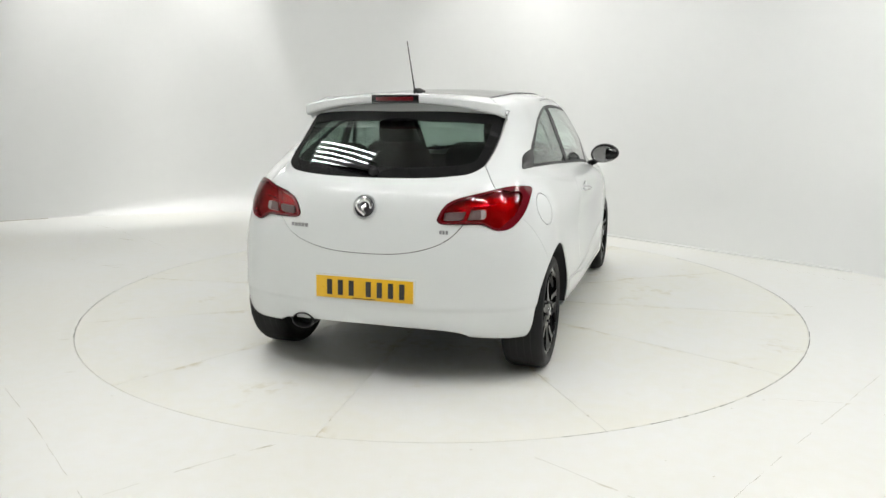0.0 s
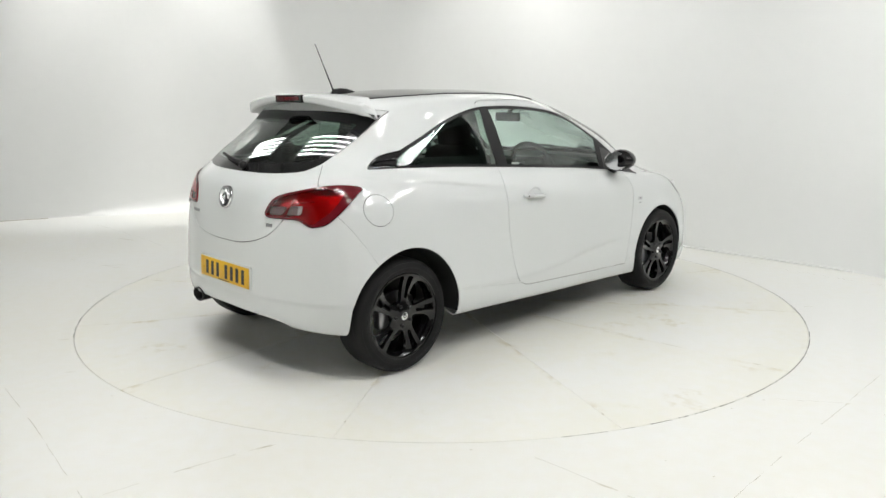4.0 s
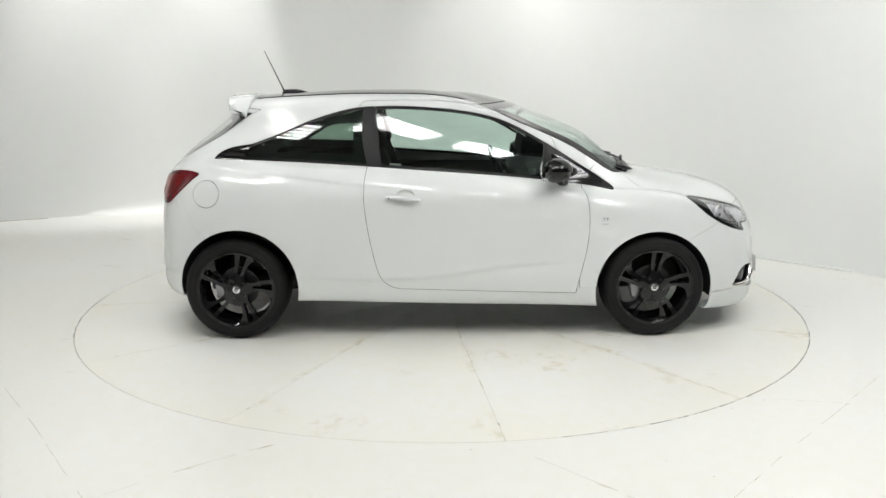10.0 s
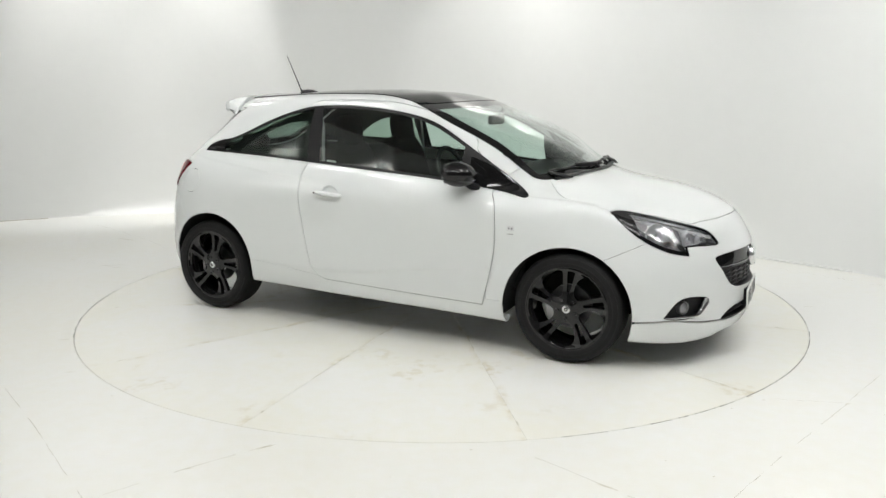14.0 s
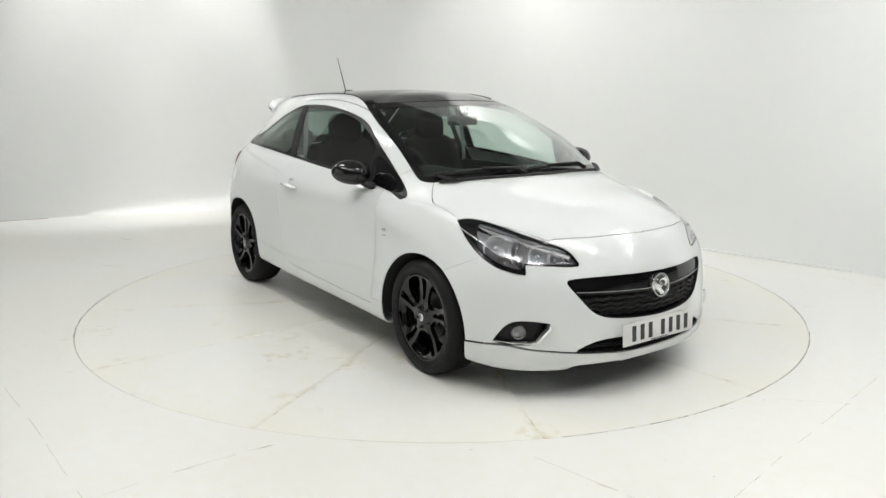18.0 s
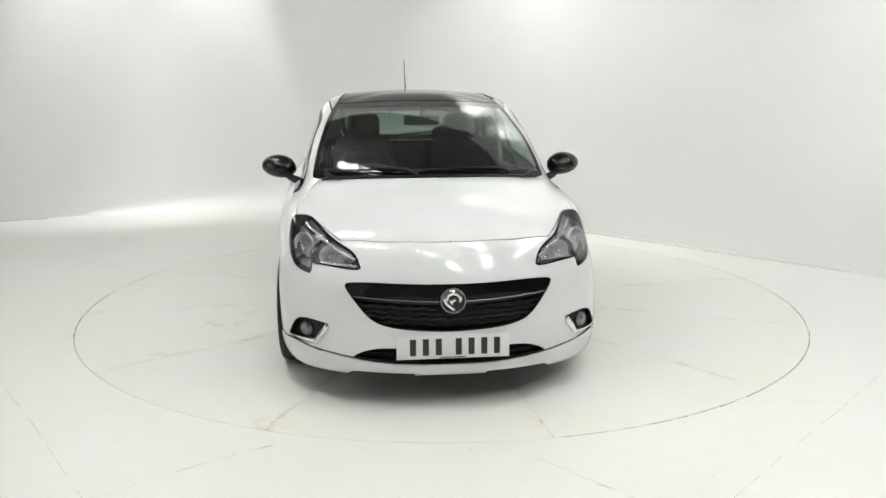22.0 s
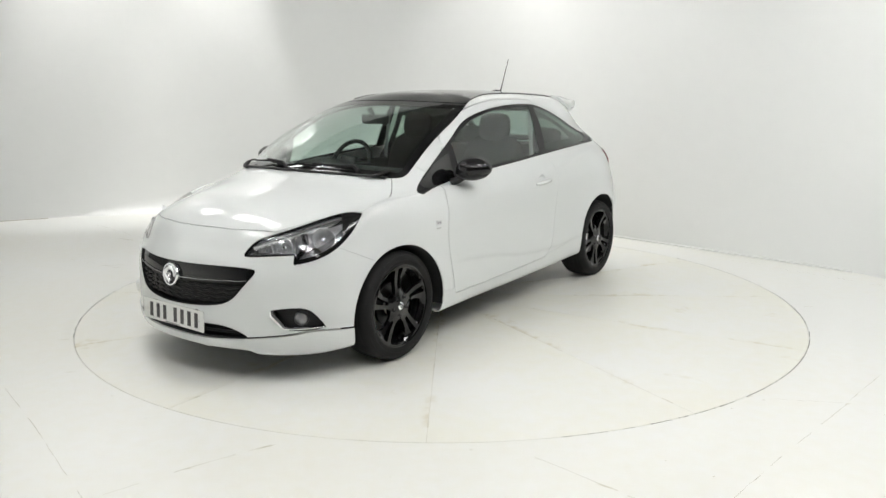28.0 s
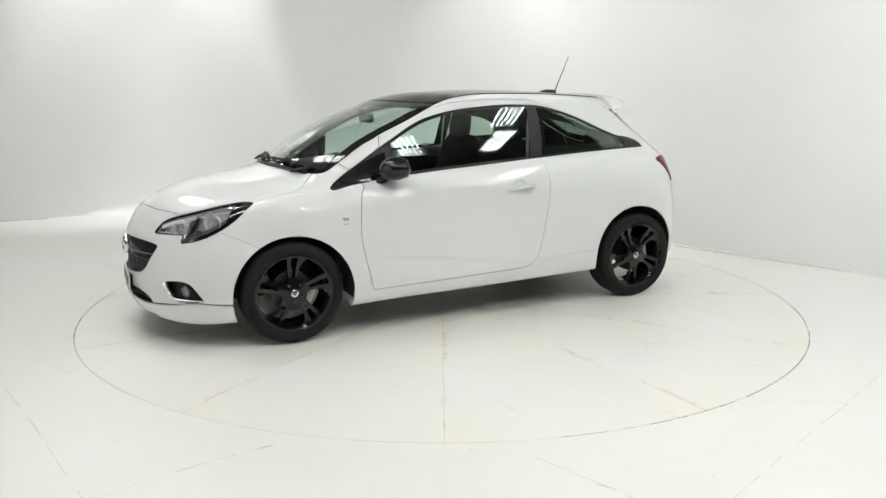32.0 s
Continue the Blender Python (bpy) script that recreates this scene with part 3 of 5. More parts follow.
def cut(m, fn, gap=.0017):
    """(what lies inside fn < 0, the rest), with an open joint between the two."""
    d = fn(m[0])
    return split(m, d + gap)[0], split(m, d - gap)[1]


def smooth_run(pts, k=7):
    """Points of a curve that passes through pts."""
    p = np.array(pts, float)
    if len(p) < 3:
        return p
    t = np.concatenate([[0], np.cumsum(np.sqrt(np.linalg.norm(np.diff(p, axis=0), axis=1)))])
    q = np.concatenate([np.linspace(t[i], t[i + 1], k, endpoint=False) for i in range(len(t) - 1)] + [t[-1:]])
    return natural(t, p, q)


def outline(*runs):
    """A closed outline of smooth runs that meet at corners."""
    return np.concatenate([smooth_run(r)[:-1] if np.allclose(r[-1], runs[(i + 1) % len(runs)][0]) else smooth_run(r) for i, r in enumerate(runs)])


def distance(p, poly):
    """Signed distance of 2D points to a closed outline, negative inside."""
    best, ins = np.full(len(p), 9.0), np.zeros(len(p), bool)
    for a, b in zip(poly, np.roll(poly, -1, axis=0)):
        e = b - a
        u = np.clip(((p - a) @ e) / (e @ e + 1e-15), 0, 1)
        best = np.minimum(best, np.linalg.norm(p - a - u[:, None] * e, axis=1))
        if a[1] != b[1]:
            ins ^= ((a[1] > p[:, 1]) != (b[1] > p[:, 1])) & (p[:, 0] < (b[0] - a[0]) * (p[:, 1] - a[1]) / (b[1] - a[1]) + a[0])
    return np.where(ins, -best, best)


H2 = math.sqrt(.5)
VIEWS = {"side": lambda v: v[:, [0, 2]], "end": lambda v: v[:, [1, 2]], "plan": lambda v: v[:, [0, 1]],
         "nose": lambda v: np.stack([(v[:, 0] - v[:, 1]) * H2, v[:, 2]], 1), "tail": lambda v: np.stack([(v[:, 0] + v[:, 1]) * H2, v[:, 2]], 1)}


def inside(view, poly, where=None):
    """A distance function for cut(): poly seen in that view, where a mask holds."""
    def fn(v):
        d = distance(VIEWS[view](v), poly)
        return d if where is None else np.where(where(v), d, 1.0)
    return fn


def beyond(view, a, b, where=None):
    """Negative to the left of the line from a to b."""
    a, b = np.array(a, float), np.array(b, float)
    e = (b - a) / np.linalg.norm(b - a)

    def fn(v):
        p = VIEWS[view](v) - a
        d = -(e[0] * p[:, 1] - e[1] * p[:, 0])
        return d if where is None else np.where(where(v), d, 1.0)
    return fn


MIRROR = np.array([1, -1, 1])


def mirrored(m):
    return m[0] * MIRROR, m[1] * MIRROR, m[2][:, ::-1]


def both(m):
    """A left half and its mirror image as one mesh, welded along the middle."""
    v, n, f = m
    w = mirrored(m)
    mid = np.abs(v[:, 1]) < 1e-6
    other = np.where(mid, np.arange(len(v)), len(v) + np.cumsum(~mid) - 1)
    return np.concatenate([v, w[0][~mid]]), np.concatenate([n, w[1][~mid]]), np.concatenate([f, other[w[2]]])


def shell(m, thick=.006, out=0.0):
    """Gives a panel thickness, inwards; out lifts it off the skin first."""
    v, n, f = m
    n = n / (np.linalg.norm(n, axis=1, keepdims=True) + 1e-12)
    v = v + n * out
    e = np.concatenate([f[:, [0, 1]], f[:, [1, 2]], f[:, [2, 0]]])
    key = np.sort(e, 1)
    _, idx, cnt = np.unique(key, axis=0, return_index=True, return_counts=True)
    rim = e[idx[cnt == 1]]
    k = len(v)
    a, b = rim[:, 0], rim[:, 1]
    rv = np.concatenate([v[a], v[b], v[a] - n[a] * thick, v[b] - n[b] * thick])
    r = len(rim)
    side = np.cross(v[b] - v[a], n[a])
    side /= np.linalg.norm(side, axis=1, keepdims=True) + 1e-12
    i = np.arange(r) + 2 * k
    quads = np.concatenate([np.stack([i + r, i, i + 2 * r], 1), np.stack([i + r, i + 2 * r, i + 3 * r], 1)])
    return (np.concatenate([v, v - n * thick, rv]), np.concatenate([n, -n, side, side, side, side]),
            np.concatenate([f, f[:, ::-1] + k, quads]))


def panel(name, m, mat, parent, label="", thick=.006, out=0.0):
    v, n, f = shell(m, thick, out)
    return solid(name, v, f, mat, parent, label, normals=n)


def pair(name, m, mat, parents, label="", thick=.006, out=0.0):
    """The same panel on the left and on the right."""
    return [panel(name, q, mat, p, label, thick, out) for q, p in zip((m, mirrored(m)), parents)]


def glassy(m, axis, deg=3, bend=1.0, rise=1.0, bow=0.0):
    """The panel with the normals of a pane bent evenly in both directions."""
    v, n, f = m
    others = [k for k in range(3) if k != axis]
    mid = v.mean(0)
    a, b = v[:, others[0]] - mid[others[0]], v[:, others[1]] - mid[others[1]]
    if axis == 0:
        a = v[:, 1]
    terms = [(i, j) for i in range(deg + 1) for j in range(deg + 1 - i) if axis or i % 2 == 0]
    basis = np.stack([a ** i * b ** j for i, j in terms], 1)
    w = np.linalg.lstsq(basis, v[:, axis], rcond=None)[0]
    da = sum(k * i * a ** max(i - 1, 0) * b ** j for k, (i, j) in zip(w, terms))
    db = sum(k * j * a ** i * b ** max(j - 1, 0) for k, (i, j) in zip(w, terms))
    db = db + 2 * bow * b
    q = np.zeros_like(n)
    q[:, axis], q[:, others[0]], q[:, others[1]] = 1, -da * bend, -db * rise
    q /= np.linalg.norm(q, axis=1, keepdims=True)
    return v, q * np.sign((q * n).sum(1).mean()), f


# ---------------------------------------------------------------- the car
car = tagged(new("car"), "white three-door hatchback with black roof and black alloy wheels", "car")
AXIS = Vector((-.005, .184, 0))      # the turntable's axis, in car space
CARS = (car, car)

DLO = outline([(-1.377, 1.075), (-1.216, 1.07), (-.897, 1.06), (-.46, 1.033), (-.079, 1.006), (.261, .981), (.61, .947), (.898, .910), (.985, .892)],
              [(.985, .892), (1.0, .90), (.985, .918)],
              [(.985, .918), (.93, .958), (.80, 1.04), (.66, 1.127), (.55, 1.192), (.40, 1.273), (.255, 1.323), (.115, 1.351), (-.056, 1.37), (-.26, 1.381), (-.43, 1.379), (-.528, 1.372),
               (-.661, 1.343), (-.827, 1.29), (-.991, 1.221), (-1.153, 1.16)],
              [(-1.153, 1.16), (-1.283, 1.138), (-1.346, 1.107), (-1.377, 1.075)])
DOOR = outline([(-.517, 1.372), (-.50, 1.40), (-.425, 1.412), (-.188, 1.415), (.092, 1.398), (.312, 1.345), (.491, 1.275), (.61, 1.215), (.645, 1.18), (.655, 1.14)],
               [(.655, 1.14), (.78, 1.0), (.80, .905)],
               [(.80, .905), (.828, .855), (.842, .738), (.842, .635), (.822, .496), (.785, .339), (.774, .281)],
               [(.774, .281), (.252, .297), (-.228, .314)],
               [(-.228, .314), (-.312, .322), (-.378, .365), (-.417, .451), (-.452, .603), (-.478, .77), (-.483, .93), (-.467, 1.027)],
               [(-.467, 1.027), (-.49, 1.2), (-.517, 1.372)])
SCREEN = outline([(0, 1.003), (.20, 1.001), (.37, .998), (.55, .990), (.64, .982)], [(.64, .982), (.668, .988), (.67, 1.01)],
                 [(.67, 1.01), (.662, 1.06), (.643, 1.15), (.61, 1.26), (.575, 1.34), (.548, 1.388)], [(.548, 1.388), (.38, 1.399), (.2, 1.406), (0, 1.409)], [(0, 1.409), (-.2, 1.2), (0, 1.003)])
ROOF = outline([(-1.20, -.1), (-1.20, .3), (-1.17, .425)], [(-1.17, .425), (-1.03, .452), (-.67, .47), (-.33, .485), (0, .505), (.21, .548)], [(.21, .548), (.8, .55), (.8, -.1)], [(.8, -.1), (-1.2, -.1)])
REAR_GLASS = outline([(0, 1.043), (.26, 1.047), (.42, 1.058), (.495, 1.073), (.536, 1.10)], [(.536, 1.10), (.551, 1.16), (.558, 1.25), (.556, 1.34)], [(.556, 1.34), (.3, 1.36), (0, 1.36)], [(0, 1.36), (-.2, 1.2), (0, 1.043)])
HATCH = outline([(0, .681), (.17, .688), (.33, .722), (.42, .766), (.47, .815), (.52, .88)], [(.52, .88), (.62, .99)], [(.62, .99), (.575, 1.05), (.541, 1.10)],
                [(.541, 1.10), (.5545, 1.16), (.5615, 1.25), (.560, 1.36)], [(.560, 1.36), (.3, 1.40), (0, 1.405)], [(0, 1.405), (-.2, 1.0), (0, .681)])
TAIL_LAMP = outline([(-1.0, .858), (-.978, .90), (-.93, .944), (-.81, .978), (-.70, .999), (-.585, 1.006), (-.505, .994), (-.494, .984)], [(-.494, .984), (-.525, .952), (-.57, .90), (-.63, .845), (-.68, .815), (-.73, .806)],
                    [(-.73, .806), (-.765, .812), (-.80, .832), (-.86, .838), (-.95, .838), (-.99, .842), (-1.0, .858)])
HEAD_LAMP = outline([(.497, .838), (.53, .842), (.61, .837), (.75, .807), (.87, .777), (.955, .755), (1.04, .722), (1.085, .68), (1.098, .662)], [(1.098, .662), (1.09, .654), (.98, .656), (.848, .664)],
                    [(.848, .664), (.853, .618)], [(.853, .618), (.78, .629), (.72, .645), (.66, .672), (.60, .712), (.54, .775), (.497, .838)])
BONNET = outline([(.6, -.1), (.6, .52), (1.0, .535), (1.035, .57), (1.063, .616), (1.136, .684), (1.213, .721), (1.32, .735), (1.45, .735)],
                 [(1.45, .735), (1.60, .62), (1.72, .565), (1.832, .505)], [(1.832, .505), (1.892, .388), (1.933, .297), (1.966, .185), (1.985, .09), (1.992, 0)], [(1.992, 0), (1.4, -.1), (.6, -.1)])
GRILLE = outline([(0, .607), (.23, .605), (.41, .601), (.478, .594)], [(.478, .594), (.488, .585), (.478, .558)], [(.478, .558), (.42, .483), (.365, .43), (.29, .404), (.186, .393), (0, .388)], [(0, .388), (-.2, .5), (0, .607)])
INTAKE = outline([(0, .303), (.263, .303), (.35, .296), (.41, .277), (.465, .247)], [(.465, .247), (.37, .236), (.2, .235), (0, .232)], [(0, .232), (-.2, .27), (0, .303)])
FOG = outline([(.975, .392), (.912, .402), (.80, .400), (.747, .362), (.70, .299)], [(.70, .299), (.75, .290), (.888, .289)], [(.888, .289), (.945, .338), (.975, .392)])
NO_ENDS = lambda v: (v[:, 1] > .35) & (v[:, 2] > .2)


def ellipse(cx, cz, rx, rz, n=56):
    a = np.linspace(0, 2 * math.pi, n, endpoint=False)
    return np.stack([cx + rx * np.cos(a), cz + rz * np.sin(a)], 1)


ARCH_F, ARCH_R = ellipse(1.25, .292, .357, .355), ellipse(-1.233, .315, .353, .357)

rest = skin()
for arch in (ARCH_F, ARCH_R):
    rest = split(rest, inside("side", arch, lambda v: v[:, 1] > .55)(rest[0]))[1]
glazing, rest = cut(rest, inside("side", DLO, lambda v: (v[:, 1] > .45)), .001)
screen, rest = cut(rest, inside("end", SCREEN, lambda v: v[:, 0] > .05), .002)
roof, rest = cut(rest, inside("plan", ROOF, lambda v: v[:, 2] > 1.25))
lamp_r, rest = cut(rest, inside("tail", TAIL_LAMP, lambda v: (v[:, 0] < -1.2) & (v[:, 1] > .25)), .0015)
lamp_f, rest = cut(rest, inside("nose", HEAD_LAMP, lambda v: (v[:, 0] > 1.2) & (v[:, 1] > .3)), .0015)
rear_glass, rest = cut(rest, inside("end", REAR_GLASS, lambda v: v[:, 0] < -1.0), .001)
hatch, rest = cut(rest, inside("end", HATCH, lambda v: v[:, 0] < -1.0))
bonnet, rest = cut(rest, inside("plan", BONNET, lambda v: v[:, 2] > .66))
grille, rest = cut(rest, inside("end", GRILLE, lambda v: v[:, 0] > 1.5), .001)
intake, rest = cut(rest, inside("end", INTAKE, lambda v: v[:, 0] > 1.5), .001)
fog, rest = cut(rest, inside("nose", FOG, lambda v: (v[:, 0] > 1.5) & (v[:, 1] > .4)), .001)
door, rest = cut(rest, inside("side", DOOR, NO_ENDS))
bumper_f, rest = cut(rest, beyond("side", (1.628, .678), (1.441, .589), lambda v: v[:, 0] > 1.0), .0008)
bumper_r, rest = cut(rest, beyond("side", (-1.43, .60), (-1.60, .86), lambda v: v[:, 0] < -1.0), .0006)
skirt, rest = cut(rest, inside("side", outline([(-1.1, .10), (-1.1, .345), (.0, .308), (1.2, .262), (1.2, .10)])), .0004)
wing, rest = cut(rest, inside("side", outline([(.80, .1), (.80, .905), (.83, .97), (.93, 1.05), (1.2, 1.1)], [(1.2, 1.1), (2.2, 1.1), (2.2, .1), (.8, .1)])), .0016)
LIP = smooth_run([(.0, .232), (.30, .233), (.465, .245), (.56, .256), (.66, .270), (.75, .285), (.83, .262)])
# the lower edges step up between the corners
STEP_R = outline([(-.1, .322), (.40, .314), (.46, .306)], [(.46, .306), (.53, .268), (.53, .1), (-.1, .1)])
bumper_r = split(bumper_r, inside("end", STEP_R, lambda v: v[:, 0] < -1.6)(bumper_r[0]))[1]
lip, bumper_f = cut(bumper_f, inside("end", np.concatenate([LIP, [(.83, 0), (-.1, 0), (-.1, .232)]])), .004)
STEP_F = outline([(-.1, .186), (.43, .182)], [(.43, .182), (.475, .168), (.475, .1), (-.1, .1)])
lip = split(lip, inside("end", STEP_F, lambda v: v[:, 0] > 1.7)(lip[0]))[1]

# painted panels
flap, rest_r = cut(rest, inside("side", ellipse(-1.404, .880, .079, .078), lambda v: v[:, 1] > .5), .0016)
panel("side_panel", rest, PAINT, car)
panel("side_panel", mirrored(rest_r), PAINT, car)
panel("fuel_flap", mirrored(flap), PAINT, car, "round white fuel filler flap")
pair("wing", wing, PAINT, CARS)
doors = pair("door", door, PAINT, CARS)
pair("side_skirt", skirt, PAINT, CARS, out=.002)
bonnet_ob = panel("bonnet", both(bonnet), PAINT, car)
hatch_ob = panel("tailgate", both(hatch), PAINT, car)
front = panel("front_bumper", both(bumper_f), PAINT, car)
rear = panel("rear_bumper", both(bumper_r), PAINT, car)
panel("front_lip", both(lip), PAINT, car, out=.006)
panel("roof", both(roof), BLACK, car, "glossy black roof panel")

# glazing: a black printed border and a tinted pane each
quarter, more = cut(glazing, inside("side", outline([(-1.4, .9), (-.478, .9), (-.497, 1.2), (-.519, 1.5), (-1.4, 1.5)])), .001)
pillar, more = cut(more, inside("side", outline([(-.478, .9), (-.366, .9), (-.378, 1.03), (-.398, 1.2), (-.423, 1.37), (-.44, 1.5)], [(-.44, 1.5), (-.53, 1.5), (-.497, 1.2), (-.478, .9)])), .0015)
pane_d, corner = cut(more, inside("side", outline([(-.6, .8), (.592, .8), (.588, .95), (.588, 1.17), (.588, 1.5), (-.6, 1.5)])), .001)
border_d, pane_d = split(pane_d, -inside("side", DLO)(pane_d[0]) - .017)
fin, quarter = split(quarter, inside("side", outline([(-1.5, 1.0), (-1.19, 1.0), (-1.19, 1.10), (-1.10, 1.2), (-1.5, 1.2)]))(quarter[0]))
border_q, pane_q = split(quarter, -inside("side", DLO)(quarter[0]) - .015)
pair("pillar_trim", pillar, TRIM, CARS, "satin black pillar trim", out=.002)
corner, corner_pane = split(corner, np.maximum(-distance(corner[0][:, [0, 2]], outline([(.63, .95), (.93, .925), (.93, .95), (.72, 1.07), (.63, 1.10)])), -9.0))
pair("corner_trim", corner, TRIM, CARS, "black triangular mirror corner", out=.001)
pair("corner_window", corner_pane, BLACK, CARS, "small dark glass triangle ahead of the door")
pair("quarter_fin", fin, BLACK, CARS, out=.001)
pair("quarter_seal", border_q, TRIM, CARS)
pane_q, pane_d = glassy(pane_q, 1, 2), glassy(pane_d, 1, 2)
pair("quarter_window", pane_q, PRIVACY, CARS, "dark tinted rear quarter glass", thick=.004)
pair("window_seal", border_d, TRIM, doors)
pair("door_window", pane_d, GLASS, doors, "green-tinted door glass", thick=.004)
screen = glassy(screen, 0, 2, 1.2, 1.17)
frit, pane = split(screen, -inside("end", SCREEN)(screen[0]) - .026)
panel("windscreen_border", both(frit), BLACK, car, thick=.005)
panel("windscreen", both(pane), GLASS, car, "green-tinted curved windscreen", thick=.005)
rear_glass = glassy(rear_glass, 0, 2, .85, 1.07, .62)
frit, pane = split(rear_glass, -inside("end", REAR_GLASS)(rear_glass[0]) - .048)
panel("rear_window_border", both(frit), BLACK, hatch_ob)
panel("rear_window", both(pane), REAR, hatch_ob, "dark tinted rear window", thick=.004)


def bucket(m, depth, back=True):
    """The inside of a recess behind an opening: its walls and its floor."""
    v, n, f = m
    n = n / (np.linalg.norm(n, axis=1, keepdims=True) + 1e-12)
    e = np.concatenate([f[:, [0, 1]], f[:, [1, 2]], f[:, [2, 0]]])
    key = np.sort(e, 1)
    _, idx, cnt = np.unique(key, axis=0, return_index=True, return_counts=True)
    rim = e[idx[cnt == 1]]
    rim = rim[~((np.abs(v[rim[:, 0], 1]) < 1e-6) & (np.abs(v[rim[:, 1], 1]) < 1e-6))]
    k = len(v)
    quads = np.concatenate([np.stack([rim[:, 0], rim[:, 1], rim[:, 0] + k], 1), np.stack([rim[:, 1], rim[:, 1] + k, rim[:, 0] + k], 1)])
    return np.concatenate([v, v - n * depth]), np.concatenate([quads, f + k])


def recess(name, m, depth, mat, parent, label="", mirror=None):
    v, f = bucket(m, depth)
    if mirror == "both":
        v, f = np.concatenate([v, v * MIRROR]), np.concatenate([f, f[:, ::-1] + len(v)])
    elif mirror:
        v, f = v * MIRROR, f[:, ::-1]
    return solid(name, v, f, mat, parent, label)


def on_skin(m, view, p):
    """The place and the outward normal of a panel at a point of a view."""
    i = ((VIEWS[view](m[0]) - np.array(p)) ** 2).sum(1).argmin()
    return Vector(m[0][i]), Vector(m[1][i]).normalized()


def flip(p):
    return (p[0], -p[1], p[2])


# inner linings, so that the painted skin does not show through the windows
pair("pillar_lining", rest, DASH, CARS, thick=.002, out=-.014)
QUARTER_HOLE = outline([(-1.02, 1.135), (-.55, 1.115)], [(-.55, 1.115), (-.56, 1.30)], [(-.56, 1.30), (-.76, 1.275), (-.90, 1.21), (-1.02, 1.135)])
lining = cut(quarter, inside("side", QUARTER_HOLE), .001)[1]
pair("quarter_lining", lining, DASH, CARS, "dark trim round the rear quarter glass", thick=.003, out=-.045)
panel("tailgate_lining", both(hatch), DASH, car, thick=.002, out=-.014)
panel("roof_lining", both(roof), LINING, car, "pale grey roof lining", thick=.004, out=-.02)

# ---- lamps at the tail
inner, outer = split(lamp_r, beyond("tail", (-.892, .835), (-.815, .97))(lamp_r[0]))
CLEAR_IN = outline([(-.962, .892), (-.872, .898)], [(-.872, .898), (-.893, .858)], [(-.893, .858), (-.972, .854)], [(-.972, .854), (-.962, .892)])
CLEAR_OUT = outline([(-.852, .902), (-.782, .906)], [(-.782, .906), (-.790, .862)], [(-.790, .862), (-.872, .858)], [(-.872, .858), (-.852, .902)])
DEEP = outline([(-.47, 1.02), (-.70, 1.01), (-.66, .985), (-.585, .972), (-.60, .93), (-.645, .88), (-.70, .84), (-.74, .80), (-.6, .80), (-.47, .95)])
for side, parent_in in ((0, hatch_ob), (1, hatch_ob)):
    for name, m, hole, parent in (("inner_tail_lamp", inner, CLEAR_IN, parent_in), ("tail_lamp", outer, CLEAR_OUT, car)):
        win, red = cut(m, inside("tail", hole), .001)
        edge_d = inside("tail", TAIL_LAMP)
        dark, red = split(red, -edge_d(red[0]) - .011)
        deep, red = cut(red, inside("tail", DEEP), .0005)
        flipm = mirrored if side else (lambda q: q)
        recess("reflector", m, .028, CELLS, parent, mirror=bool(side))
        lens = panel(name, flipm(red), RED, parent, "glossy red tail lamp lens", thick=.016, out=.009)
        holder = lens if parent is car else parent
        win, cell = split(win, beyond("tail", (-.818, .80), (-.800, 1.0))(win[0])) if parent is car else (win, None)
        panel("reversing_lens", flipm(win), SMOKE, holder, "clear grey lens pane", thick=.012, out=.006)
        if cell:
            panel("bright_cell", flipm(cell), CELL, holder, "pale reflector cell behind clear lens", thick=.012, out=.006)
        panel("lens_edge", flipm(dark), DEEP_RED, holder, thick=.016, out=.008)
        if len(deep[2]):
            panel("lens_flank", flipm(deep), DEEP_RED, lens, "deep red lens flank", thick=.016, out=.009)

        if parent is car:
            bm = bmesh.new()
            path = []
            for a, z in ((-.858, .920), (-.79, .927), (-.73, .928)):
                c, n = on_skin(m, "tail", (a, z))
                c = c - n * .010
                path.append(flip(c) if side else c)
            sweep(bm, path, [.004, .005, .004], 8)
            part("lens_bar", bm, CHROME, lens)

